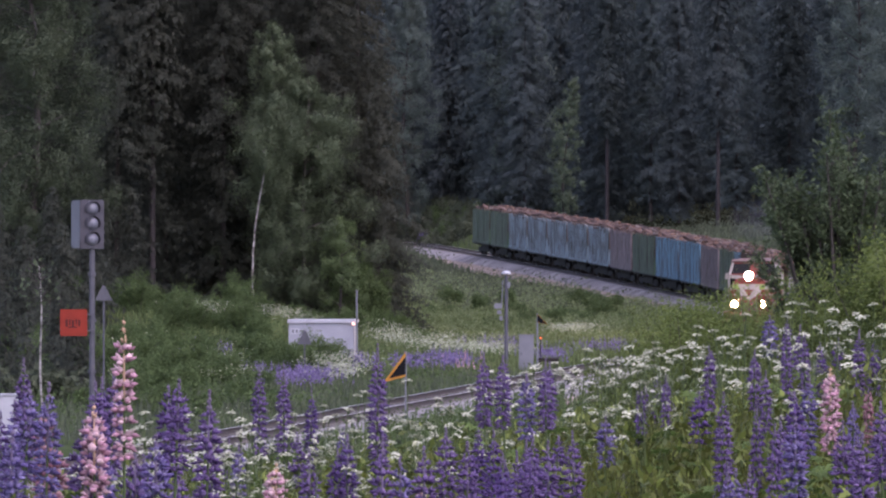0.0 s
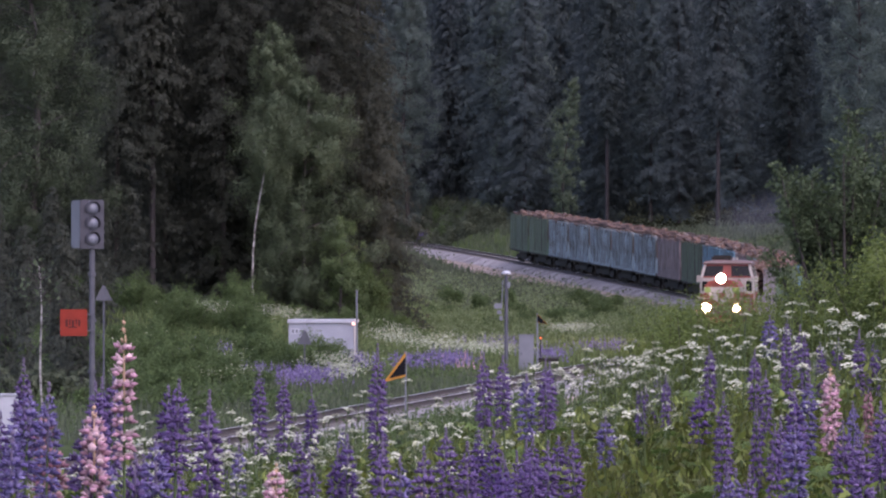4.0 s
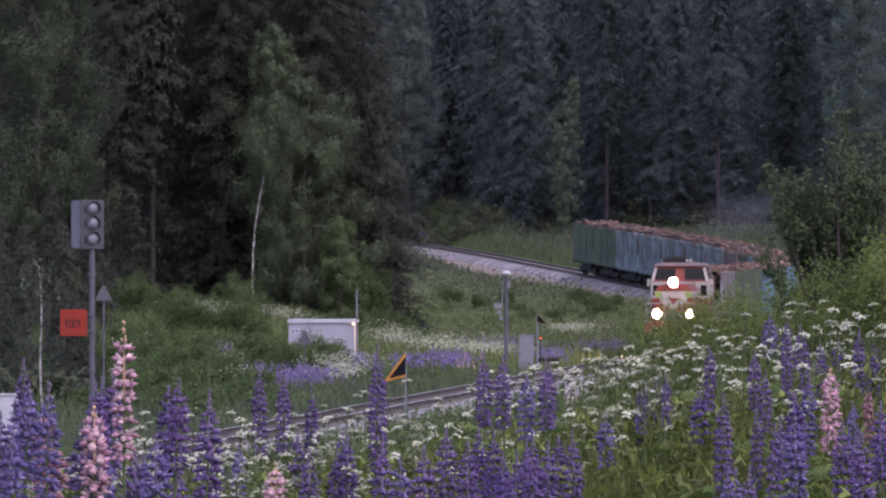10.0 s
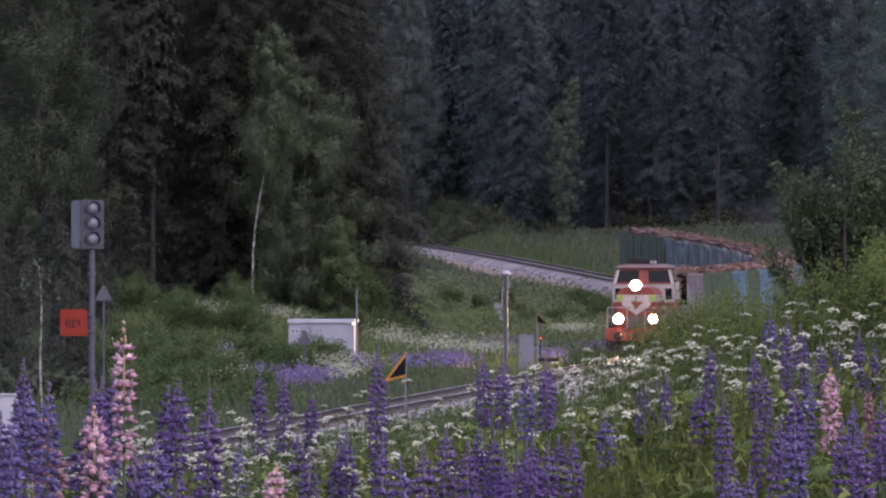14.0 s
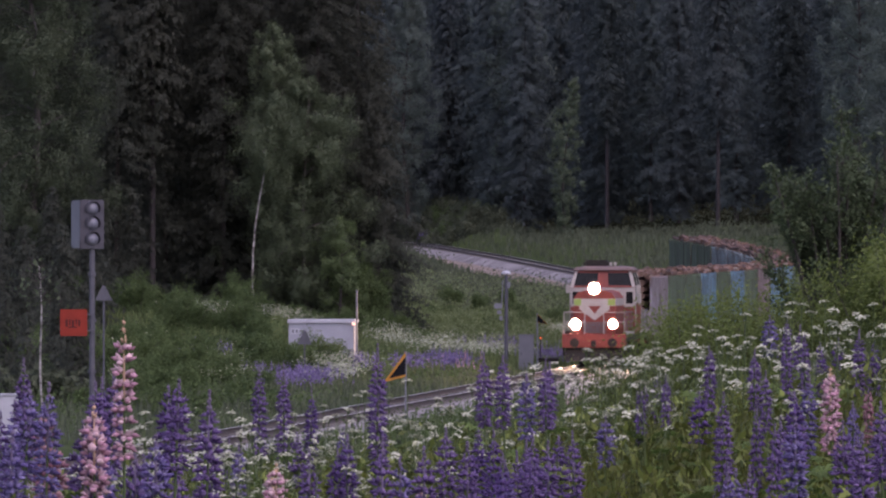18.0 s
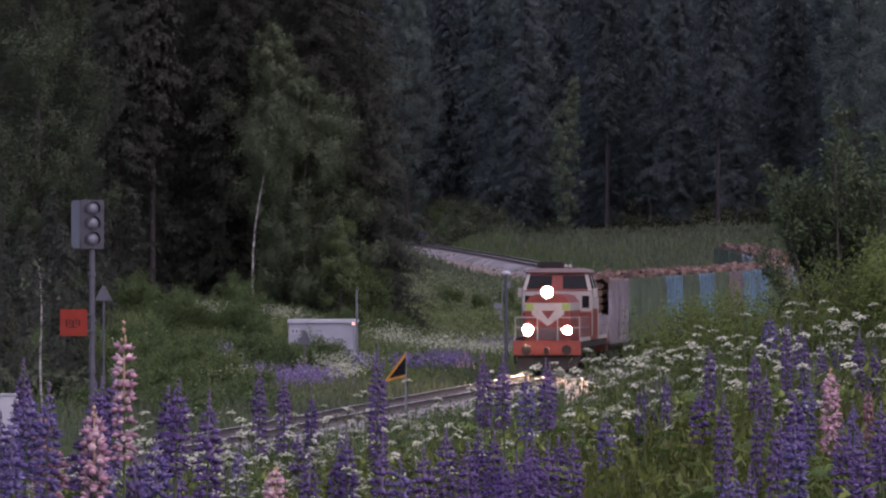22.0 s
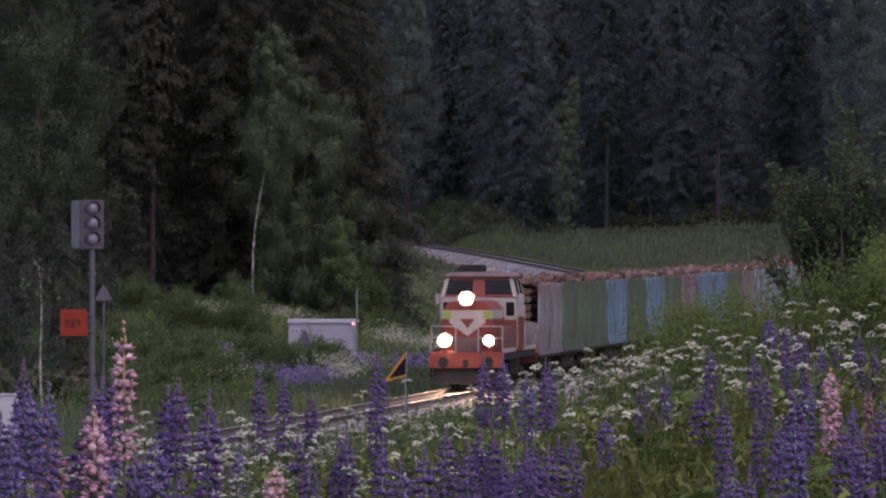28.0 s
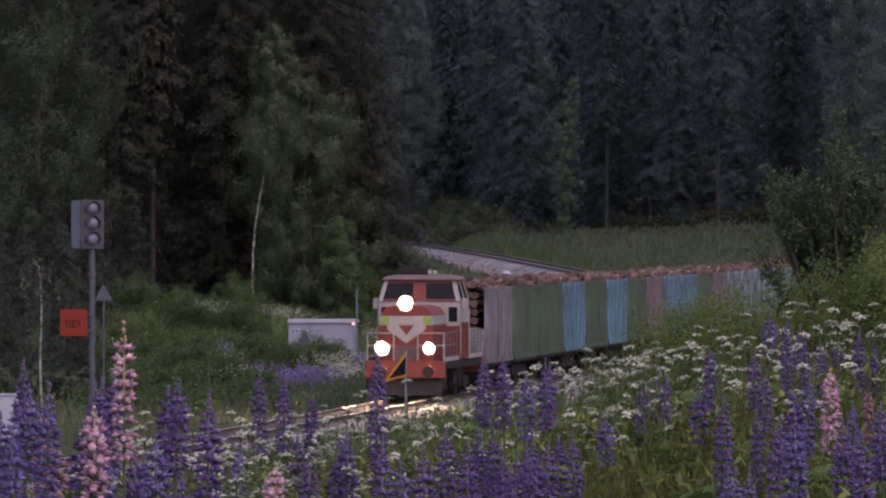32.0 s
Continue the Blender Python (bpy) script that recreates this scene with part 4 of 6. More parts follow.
# ---- line-side equipment ----
def signal_post():
    x, y = -8.3, 240.0
    g = gz(x, y)
    e = empty("railway_signal", pose(x, y, g, 0, 0, 0), "grey three-lamp colour light signal, unlit, on a tall pole", "railway signal")
    bm = bmesh.new()
    rod(bm, (0, 0, -0.3), (0, 0, 6.2 - g), 0.072, 0.066, sides=14)
    for z in (3.2, 4.4, 5.5):
        rod(bm, (0, 0, z - g), (0, 0, z + 0.06 - g), 0.10, sides=14)
    part("pole", bm, M_POLE, e, smooth=False)
    bm = bmesh.new()
    box(bm, -0.22, 0.22, -0.22, 0.22, -0.2, 0.35, 0.03)
    part("foundation", bm, M_GREY, e)
    head = Matrix.Translation((-0.06, 0, 6.71 - g)) @ pose(0, 0, 0, 0, 0, 26)
    bm = bmesh.new()
    box(bm, -0.30, 0.30, -0.12, 0.42, -0.57, 0.57, 0.03)
    h = part("signal_head", bm, M_GREY, e, "light grey lamp housing")
    h.matrix_local = head
    bm = bmesh.new()
    box(bm, -0.31, 0.31, -0.145, -0.12, -0.58, 0.58, 0.008)
    part("face_plate", bm, M_FACE, h, "blue-black face plate")
    for z in (0.37, 0.02, -0.35):
        bm = bmesh.new()
        bmesh.ops.create_uvsphere(bm, u_segments=18, v_segments=10, radius=0.15, matrix=Matrix.Translation((0, -0.15, z)) @ Matrix.Diagonal((1, 0.75, 1, 1)))
        part("signal_lens", bm, M_LENS, h, "dull unlit glass lens", smooth=True)
        bm = bmesh.new()
        n = 14
        a0, a1 = math.radians(-25), math.radians(205)
        rows = []
        for d in (-0.14, -0.25):
            for rr in (0.175, 0.190):
                rows.append([bm.verts.new((rr * math.cos(a0 + (a1 - a0) * i / n), d, z + rr * math.sin(a0 + (a1 - a0) * i / n) + (0.02 if d < -0.3 else 0))) for i in range(n + 1)])
        for a, b in ((0, 2), (1, 3), (2, 3)):
            for i in range(n):
                bm.faces.new((rows[a][i], rows[a][i + 1], rows[b][i + 1], rows[b][i]))
        bmesh.ops.recalc_face_normals(bm, faces=bm.faces)
        part("hood", bm, M_FACE, h)
    bm = bmesh.new()
    box(bm, -0.75, -0.11, -0.125, -0.105, 4.07 - g, 4.70 - g, 0.006)
    p = part("name_plate", bm, M_ORANGE, e, "square orange-red plate with dark unreadable writing")
    for k, (u, w, dz, hh) in enumerate(((-0.60, 0.05, 0, 0.17), (-0.52, 0.035, 0.02, 0.13), (-0.45, 0.05, -0.01, 0.15), (-0.37, 0.035, 0.03, 0.12), (-0.30, 0.05, 0.0, 0.16), (-0.46, 0.20, -0.10, 0.03))):
        bm = bmesh.new()
        box(bm, u - w / 2, u + w / 2, -0.131, -0.1255, 4.38 + dz - hh / 2 - g, 4.38 + dz + hh / 2 - g)
        part("writing_bar", bm, M_DARKRED, p)
    for z in (4.2, 4.58):
        bm = bmesh.new()
        box(bm, -0.4, 0.06, -0.105, -0.08, z - 0.02 - g, z + 0.02 - g)
        part("bracket", bm, M_POLE, e)


def triangle_board(x, y, top, w, h, face, edge, mirror, label, post=0.03):
    """A right-angled triangular board with a coloured border on a thin post."""
    g = gz(x, y)
    e = empty("marker_board", pose(x, y, g), label, "trackside sign", "trackside marker boards")
    bm = bmesh.new()
    rod(bm, (0, 0.03, -0.3), (0, 0.03, top - g + 0.02), post, sides=8)
    part("post", bm, M_GREY, e)
    t = top - g

    for name, pts, y0, y1, m, par in (("board", ((0, 0), (0, -0.82), (-1, -1)), -0.02, 0.0, edge, e), ("inner_field", ((0.0, -0.15), (0.0, -0.745), (-0.78, -0.89)) if w > 0.6 else ((-0.01, -0.06), (-0.01, -0.80), (-0.91, -0.965)), -0.026, -0.0205, face, None)):
        b = bmesh.new()
        prism(b, [(px * mirror * w, pz * h + t) for px, pz in pts], y0, y1)
        board = part(name, b, m, par or board)


def cabinet(name, label, x, y, w, d, top, mat, yaw=0.0, legs=False, roof=0.06, base=None):
    g = gz(x, y) if base is None else base
    e = empty(name, pose(x, y, g, 0, 0, yaw), label, "cabinet")
    h = top - g
    bm = bmesh.new()
    box(bm, -w / 2, w / 2, -d / 2, d / 2, 0.30 if legs else -0.2, h - roof, 0.012)
    b = part("body", bm, mat, e)
    bm = bmesh.new()
    box(bm, -w / 2 - 0.05, w / 2 + 0.05, -d / 2 - 0.05, d / 2 + 0.05, h - roof, h, 0.012)
    part("lid", bm, mat, e)
    if legs:
        bm = bmesh.new()
        box(bm, -w / 2 + 0.12, w / 2 - 0.12, -d / 2 + 0.06, d / 2 - 0.06, -0.2, 0.30)
        part("plinth", bm, M_GREY, e)
    n = max(1, round(w / 0.75))
    for k in range(n):
        bm = bmesh.new()
        x0 = -w / 2 + 0.05 + k * (w - 0.1) / n
        box(bm, x0 + 0.015, x0 + (w - 0.1) / n - 0.015, -d / 2 - 0.02, -d / 2 + 0.01, 0.38 if legs else 0.15, h - roof - 0.06, 0.006)
        dd = part("door", bm, mat, b)
        bm = bmesh.new()
        box(bm, x0 + 0.05, x0 + 0.08, -d / 2 - 0.05, -d / 2 - 0.02, h * 0.5, h * 0.5 + 0.14)
        part("handle", bm, M_BLACK, b)
    return e


signal_post()
triangle_board(-1.27, 345, 2.46, 0.74, 1.02, M_BLACK, M_YELLOW, 1, "black triangular marker board with an orange-yellow border on a post")
triangle_board(4.52, 486, 2.65, 0.50, 0.52, M_BLACK, M_YELLOW, -1, "small black and yellow triangular board on a white post", 0.04)


def warning_back(x, y, top, w, h, label):
    """The grey back of an upright triangular sign on its post."""
    g = gz(x, y)
    e = empty("triangular_sign", pose(x, y, g), label, "trackside sign", "trackside signs seen from behind")
    bm = bmesh.new()
    rod(bm, (0, 0.03, -0.3), (0, 0.03, top - g), 0.03, sides=8)
    part("post", bm, M_POLE, e)
    bm = bmesh.new()
    prism(bm, [(-w / 2, top - g - h), (w / 2, top - g - h), (w * 0.06, top - g), (-w * 0.06, top - g)], -0.02, 0.0)
    part("board", bm, M_POLE, e)


warning_back(-6.0, 440, 2.3, 0.62, 0.62, "grey back of a triangular sign in the grass")
warning_back(-10.1, 302, 4.95, 0.52, 0.45, "grey back of a triangular sign on a tall post")
# equipment hut with an overhanging flat roof
hx, hy = -5.55, 470.0
hut = empty("equipment_hut", pose(hx, hy, 0.0, 0, 0, -4), "low white sheet-metal equipment hut with a flat overhanging roof", "hut")
bm = bmesh.new()
box(bm, -1.50, 1.50, -1.1, 1.1, -0.3, 2.34, 0.02)
hb = part("wall", bm, M_HUT, hut)
bm = bmesh.new()
box(bm, -1.57, 1.57, -1.20, 1.20, 2.34, 2.52, 0.03)
part("roof", bm, M_WHITEPAINT, hut)
for k in range(6):
    bm = bmesh.new()
    box(bm, -1.5 + 0.6 * k - 0.012, -1.5 + 0.6 * k + 0.012, -1.125, -1.1, 0.0, 2.2)
    part("seam", bm, M_HUT, hb)
bm = bmesh.new()
box(bm, 0.45, 1.25, -1.13, -1.1, 0.05, 2.0, 0.01)
hd = part("door", bm, M_HUT, hb)
bm = bmesh.new()
box(bm, 0.52, 0.56, -1.17, -1.13, 1.0, 1.15)
part("handle", bm, M_BLACK, hd)
bm = bmesh.new()
box(bm, 1.43, 1.56, -1.26, -1.20, 2.26, 2.38, 0.01)
part("wall_lamp", bm, M_HUTLAMP, hut, "small glowing pinkish white lamp")
bm = bmesh.new()
box(bm, -1.42, -1.02, -1.135, -1.128, 1.84, 2.10, 0.002)
part("number_plate", bm, M_WHITEPAINT, hb, "small white plate with dark marks")
for dx in (-1.31, -1.13):
    bm = bmesh.new()
    box(bm, dx - 0.05, dx + 0.05, -1.141, -1.135, 1.89, 2.05)
    part("writing_bar", bm, M_GREY, hb)
pl = empty("pole", pose(-3.98, 468.5, gz(-3.98, 468.5)), "thin grey pole beside the white hut", "pole")
bm = bmesh.new()
rod(bm, (0, 0, -0.3), (0, 0, 3.8), 0.05, 0.04, sides=8)
part("shaft", bm, M_GREY, pl)
bm = bmesh.new()
bmesh.ops.create_uvsphere(bm, u_segments=8, v_segments=6, radius=0.06, matrix=Matrix.Translation((0, 0, 3.82)))
part("cap", bm, M_GREY, pl)
# crossing mast with a white dome
mx, my = 3.12, 500.0
mg = gz(mx, my)
mast = empty("crossing_mast", pose(mx, my, mg), "thick grey mast with a white domed cap and small boxes", "mast")
bm = bmesh.new()
rod(bm, (0, 0, -0.3), (0, 0, 4.45 - mg), 0.10, 0.085, sides=12)
part("shaft", bm, M_POLE, mast)
bm = bmesh.new()
bmesh.ops.create_uvsphere(bm, u_segments=16, v_segments=10, radius=0.25, matrix=Matrix.Translation((0, 0, 4.48 - mg)) @ Matrix.Diagonal((1, 1, 0.75, 1)))
bmesh.ops.delete(bm, geom=[v for v in bm.verts if v.co.z < 4.44 - mg], context='VERTS')
bmesh.ops.contextual_create(bm, geom=[ed for ed in bm.edges if ed.is_boundary])
part("dome", bm, M_WHITEPAINT, mast, "white dome", smooth=True)
for x, z, w, h in ((-0.40, 2.92, 0.40, 0.26), (-0.34, 2.60, 0.22, 0.20), (-0.26, 2.32, 0.16, 0.24), (0.12, 3.95, 0.16, 0.30)):
    bm = bmesh.new()
    box(bm, x - w / 2, x + w / 2, -0.2, 0.05, z - h / 2 - mg, z + h / 2 - mg, 0.02)
    part("junction_box", bm, M_GREY, mast)
bm = bmesh.new()
rod(bm, (-0.24, -0.05, 2.9 - mg), (-0.16, -0.05, 4.2 - mg), 0.03, sides=6)
part("conduit", bm, M_GREY, mast)
cabinet("relay_cabinet", "grey steel relay cabinet on a plinth beside the mast", 4.02, 490, 0.72, 0.5, 1.62, M_GREY, 0, True)
cabinet("relay_cabinet", "white steel relay cabinet at the trackside", -14.7, 332, 1.6, 0.8, 1.25, M_WHITEPAINT)
bar = empty("point_lever", pose(5.1, 487, gz(5.1, 487)), "dark iron lever frame with a red marker beside the track", "lever frame")
bm = bmesh.new()
box(bm, -0.55, 0.45, -0.1, 0.1, 0.85, 1.02, 0.02)
box(bm, -0.5, -0.42, -0.06, 0.06, -0.2, 0.85)
box(bm, 0.32, 0.4, -0.06, 0.06, -0.2, 0.85)
part("frame", bm, M_UNDER, bar)
# reflective marker; its steady glow replaces the reflected headlight
bm = bmesh.new()
rod(bm, (-0.42, -0.13, 1.98), (-0.42, -0.05, 1.98), 0.035, sides=14)
part("lamp", bm, M_REDMARK, bar, "small round red marker with its reflected light added as a glow")
bm = bmesh.new()
rod(bm, (-0.42, -0.02, 1.0), (-0.42, -0.02, 2.08), 0.03, sides=6)
part("lamp_post", bm, M_UNDER, bar)


# ---- meadow before the camera ----
M_STEM = material("green_stem", (0.075, 0.11, 0.035), 0.7, dark=(0.045, 0.07, 0.03), scale=8, fine=60)
M_LEAF = material("lupin_leaf", (0.130, 0.195, 0.048), 0.6, dark=(0.065, 0.110, 0.030), scale=5, fine=40, vary=0.35, thin=0.3)
M_MEADOW = material("meadow_leaves", (0.128, 0.146, 0.026), 0.65, dark=(0.022, 0.032, 0.008), scale=1.8, fine=14, vary=0.55, island=True, thin=0.3)
M_BROAD = material("broad_meadow_leaves", (0.225, 0.275, 0.062), 0.55, dark=(0.030, 0.048, 0.012), scale=2.2, fine=14, vary=0.6, island=True, thin=0.3, spec=0.35)
M_UMBEL = material("cow_parsley_white", (0.66, 0.67, 0.55), 0.8, dark=(0.46, 0.50, 0.36), scale=20, fine=90, vary=0.18, island=True)
M_BUDCREAM = material("cream_bud", (0.52, 0.36, 0.24), 0.7, dark=(0.36, 0.22, 0.15), scale=20, fine=90, vary=0.2, island=True)
M_BUD = material("lupin_bud", (0.16, 0.11, 0.22), 0.7, dark=(0.09, 0.09, 0.10), scale=20, fine=90, vary=0.2, island=True)


def petal(name, base, dark):
    return material(name, base, 0.75, dark=dark, scale=25, fine=120, vary=0.38, island=True, spec=0.2)


PETALS = {
    "v": (petal("violet_petal", (0.108, 0.066, 0.182), (0.058, 0.035, 0.105)), petal("pale_violet_petal", (0.175, 0.125, 0.262), (0.092, 0.060, 0.150))),
    "b": (petal("blue_violet_petal", (0.105, 0.082, 0.218), (0.058, 0.044, 0.130)), petal("pale_blue_petal", (0.195, 0.170, 0.320), (0.105, 0.085, 0.190))),
    "d": (petal("dark_violet_petal", (0.073, 0.043, 0.128), (0.043, 0.026, 0.080)), petal("purple_petal", (0.120, 0.076, 0.215), (0.070, 0.043, 0.145))),
    "p": (petal("pink_petal", (0.450, 0.265, 0.330), (0.300, 0.150, 0.210)), petal("pale_pink_petal", (0.570, 0.410, 0.435), (0.420, 0.270, 0.305))),
    "p2": (petal("rose_petal", (0.245, 0.118, 0.152), (0.146, 0.065, 0.095)), petal("pale_rose_petal", (0.345, 0.206, 0.224), (0.215, 0.116, 0.142))),
}
OCT = np.array([(1, 0, 0), (-1, 0, 0)] + [(0.1, math.cos(i * math.tau / 6), math.sin(i * math.tau / 6)) for i in range(6)])
OCTF = np.array([(0, 2 + i, 2 + (i + 1) % 6) for i in range(6)] + [(1, 2 + (i + 1) % 6, 2 + i) for i in range(6)])


def spike_mesh(length, colour, seed, gap=0.027):
    """Whorls of two-lipped florets, thinning into buds at the tip."""
    g = np.random.default_rng(seed)
    vs, fs, ms = [], [], []

    def bead(c, out, tang, up, a, b, h, m):
        ax = np.array((out * a, tang * b, up * h))
        fs.append(OCTF + 8 * len(vs))
        vs.append(OCT @ ax + c)
        ms.extend([m] * 12)
    z, k = 0.0, 0
    pink = colour in ("p", "p2")
    fat = 1.15 if pink else 0.78
    while z < length:
        u = z / length
        size = (0.92 + 0.08 * min(1, u * 5)) if u < (0.72 if pink else 0.60) else max(0.18, 1 - (u - (0.72 if pink else 0.60)) / (0.33 if pink else 0.46))
        n = (7 if pink else 9) if u < 0.8 else 5
        a0 = k * 0.52 + g.normal(0, 0.15)
        for i in range(n):
            a = a0 + i * math.tau / n + g.normal(0, 0.10)
            lift = -0.25 + 0.75 * u + g.normal(0, 0.15)
            out = np.array((math.cos(a), math.sin(a), lift))
            out /= np.linalg.norm(out)
            tang = np.array((-math.sin(a), math.cos(a), 0))
            up = np.cross(out, tang)
            if g.uniform() < 0.08:
                continue
            zz = z + g.normal(0, 0.0030)
            full = size
            size = full * g.uniform(0.86, 1.12)
            if u < 0.84:
                # keel and wings, the paler banner standing over them, a light tip
                bead(np.array((0, 0, zz)) + out * 0.0245 * size, out, tang, up, 0.0135 * size, 0.0080 * size * fat, 0.0058 * size * fat, 1 if g.uniform() < 0.16 else 0)
                bead(np.array((0, 0, zz + 0.0058 * size * fat)) + out * 0.0190 * size, out + up * 0.9, tang, up, 0.0095 * size, 0.0088 * size * fat, 0.0032 * size, 1)
                if u < 0.5 and g.uniform() < 0.5:
                    bead(np.array((0, 0, zz - 0.001)) + out * 0.0355 * size, out, tang, up, 0.0032, 0.0036, 0.0030, 1)
            else:
                bead(np.array((0, 0, zz)) + out * 0.010 * size, out * 0.5 + np.array((0, 0, 0.8)), tang, up, 0.008 * size + 0.002, 0.004, 0.004, 2)
            size = full
        z += gap * (0.50 + 0.50 * size) * g.uniform(0.92, 1.08)
        k += 1
    bead(np.array((0, 0, length / 2)), np.array((0, 0, 1.0)), np.array((0, 1.0, 0)), np.array((1.0, 0, 0)), length * 0.55, 0.0034, 0.0034, 2)
    v, f = np.concatenate(vs), np.concatenate(fs)
    ob = array_mesh("flower_spike", v, f, [*PETALS[colour], M_BUDCREAM if colour == "p" else M_BUD], None, ms)
    ob.data.polygons.foreach_set("use_smooth", [True] * len(ob.data.polygons))
    return ob


def palm_leaf(seed):
    """One palmate leaf on its stalk, along +x."""
    g = np.random.default_rng(seed)
    v, f = [], []
    pet = 0.13
    v += [(0, -0.0025, 0), (0, 0.0025, 0), (pet, 0.002, 0.05), (pet, -0.002, 0.05)]
    f.append((0, 1, 2, 3))
    for i in range(9):
        a = -2.5 + 5.0 * i / 8 + g.normal(0, 0.08)
        ln, w = 0.068 * g.uniform(0.8, 1.1) * (1 - 0.25 * abs(i - 4) / 4), 0.0095
        d, s = np.array((math.cos(a), math.sin(a), 0.25)), np.array((-math.sin(a), math.cos(a), 0))
        c = np.array((pet, 0, 0.05))
        b = len(v)
        up = np.array((0, 0, 0.006))
        v += [tuple(c), tuple(c + d * ln * 0.55 + s * w + up), tuple(c + d * ln * 0.55), tuple(c + d * ln * 0.55 - s * w + up), tuple(c + d * ln - (0, 0, 0.012))]
        f += [(b, b + 1, b + 2, b), (b, b + 2, b + 3, b), (b + 2, b + 1, b + 4, b + 2), (b + 2, b + 4, b + 3, b + 2)]
    f = [q if q[0] != q[3] else q[:3] for q in f]
    me = bpy.data.meshes.new("leaf")
    me.from_pydata([tuple(map(float, p)) for p in v], [], f)
    me.materials.append(M_LEAF)
    return new("leaf", me)


LEAVES = [palm_leaf(1), palm_leaf(2)]
SPIKES = {}
LUPIN_WORDS = {"v": "violet lupin spike above palmate leaves in the meadow", "b": "blue-violet lupin in full flower in the meadow", "d": "dark violet lupin spike, partly faded", "p": "pink lupin spike standing among violet ones", "p2": "faded rose lupin spike in the meadow"}
rp = random.Random(3)


def lupin(x, y, top, length, colour, leaves=5, lean=2.5, slim=1.0):
    g = gz(x, y)
    key = (colour, round(length / 0.06) * 0.06, rp.randrange(3))
    if key not in SPIKES:
        SPIKES[key] = spike_mesh(key[1] + 0.03, colour, len(SPIKES) + 40, (0.0285 if length > 0.26 else 0.0215) if colour in ("p", "p2") else rp.uniform(0.0190, 0.0240))
    tall = top - g
    e = empty("lupin", pose(x, y, g, rp.uniform(-lean, lean), rp.uniform(-lean, lean), rp.uniform(0, 360)), LUPIN_WORDS[colour], "flower", "lupins in the meadow")
    k = (length + 0.03) / (key[1] + 0.03)
    sp = like(SPIKES[key], Matrix.Translation((0, 0, tall - length - 0.02)) @ Matrix.Diagonal((k * slim, k * slim, k, 1)), e)
    v, f = tube([(0.01 * math.sin(3 * q), 0, -0.05 + q * (tall + 0.03)) if q < 0.7 else (0, 0, -0.05 + q * (tall + 0.03)) for q in (0, 0.3, 0.6, 0.8, 1.0)], (0.0055, 0.005, 0.0045, 0.004, 0.0015), 5)
    array_mesh("stem", v, f, M_STEM, e)
    for i in range(leaves):
        z = tall * rp.uniform(0.25, 0.62)
        like(rp.choice(LEAVES), pose(0, 0, min(z, tall - length - 0.1), rp.uniform(-15, 15), rp.uniform(-35, 5), rp.uniform(0, 360)), e)
    return e


for row in ((-1.035, 25.3, 6.18, 0.27, 'v'), (-0.755, 24.2, 6.28, 0.29, 'p'), (-1.04, 30.9, 6.05, 0.25, 'd'), (-1.10, 27.8, 6.02, 0.22, 'p2'), (-0.88, 24.7, 6.03, 0.20, 'v'), (-0.66, 23.2, 6.03, 0.20, 'b'), (-1.03, 24.2, 6.02, 0.20, 'b'), (-0.96, 25.3, 5.97, 0.20, 'p2'), (-0.77, 25.3, 5.95, 0.20, 'v'), (-1.34, 30.9, 5.95, 0.22, 'd'), (-0.73, 27.8, 5.85, 0.20, 'v'), (-0.88, 26.5, 5.94, 0.20, 'b')):
    lupin(*row, lean=0.5)
for row in ((-0.72, 39.8, 5.97, 0.31, 'v'), (-0.58, 37.1, 6.01, 0.34, 'v'), (-0.58, 44.5, 5.81, 0.30, 'd'), (-0.19, 29.3, 6.17, 0.33, 'v'), (-0.31, 32.7, 5.84, 0.20, 'd'), (-0.14, 22.3, 6.04, 0.22, 'v'), (-0.46, 27.8, 5.86, 0.18, 'p'), (-0.05, 26.5, 5.93, 0.20, 'v'), (0.01, 32.7, 5.86, 0.20, 'v'), (0.06, 24.2, 6.00, 0.22, 'v'), (0.17, 32.7, 5.86, 0.25, 'd'), (0.26, 29.3, 5.91, 0.22, 'v'), (0.42, 37.1, 5.75, 0.20, 'd'), (-0.11, 27.8, 5.88, 0.20, 'b'), (-0.41, 30.9, 5.83, 0.20, 'v'), (-0.75, 37.1, 5.72, 0.20, 'b'), (-0.34, 32.7, 5.79, 0.20, 'd')):
    lupin(*row, lean=0.5)
for row in ((0.16, 38.8, 6.03, 0.24, 'v'), (0.22, 38.0, 6.04, 0.24, 'v'), (0.39, 37.6, 6.01, 0.21, 'v'), (0.30, 37.0, 5.98, 0.20, 'b'), (0.37, 36.4, 6.04, 0.22, 'v'), (0.92, 47.6, 5.79, 0.22, 'd'), (1.01, 47.6, 5.83, 0.19, 'v'), (1.06, 47.7, 5.80, 0.17, 'd'), (1.26, 47.6, 5.94, 0.18, 'd'), (1.22, 47.7, 5.76, 0.14, 'd'), (0.90, 32.7, 5.98, 0.30, 'v'), (0.71, 39.8, 5.56, 0.20, 'v'), (1.46, 47.6, 5.94, 0.20, 'v'), (0.56, 42.8, 5.60, 0.20, 'p2'), (1.16, 37.1, 5.81, 0.25, 'd'), (1.16, 34.8, 5.86, 0.25, 'v')):
    lupin(*row, lean=0.5)
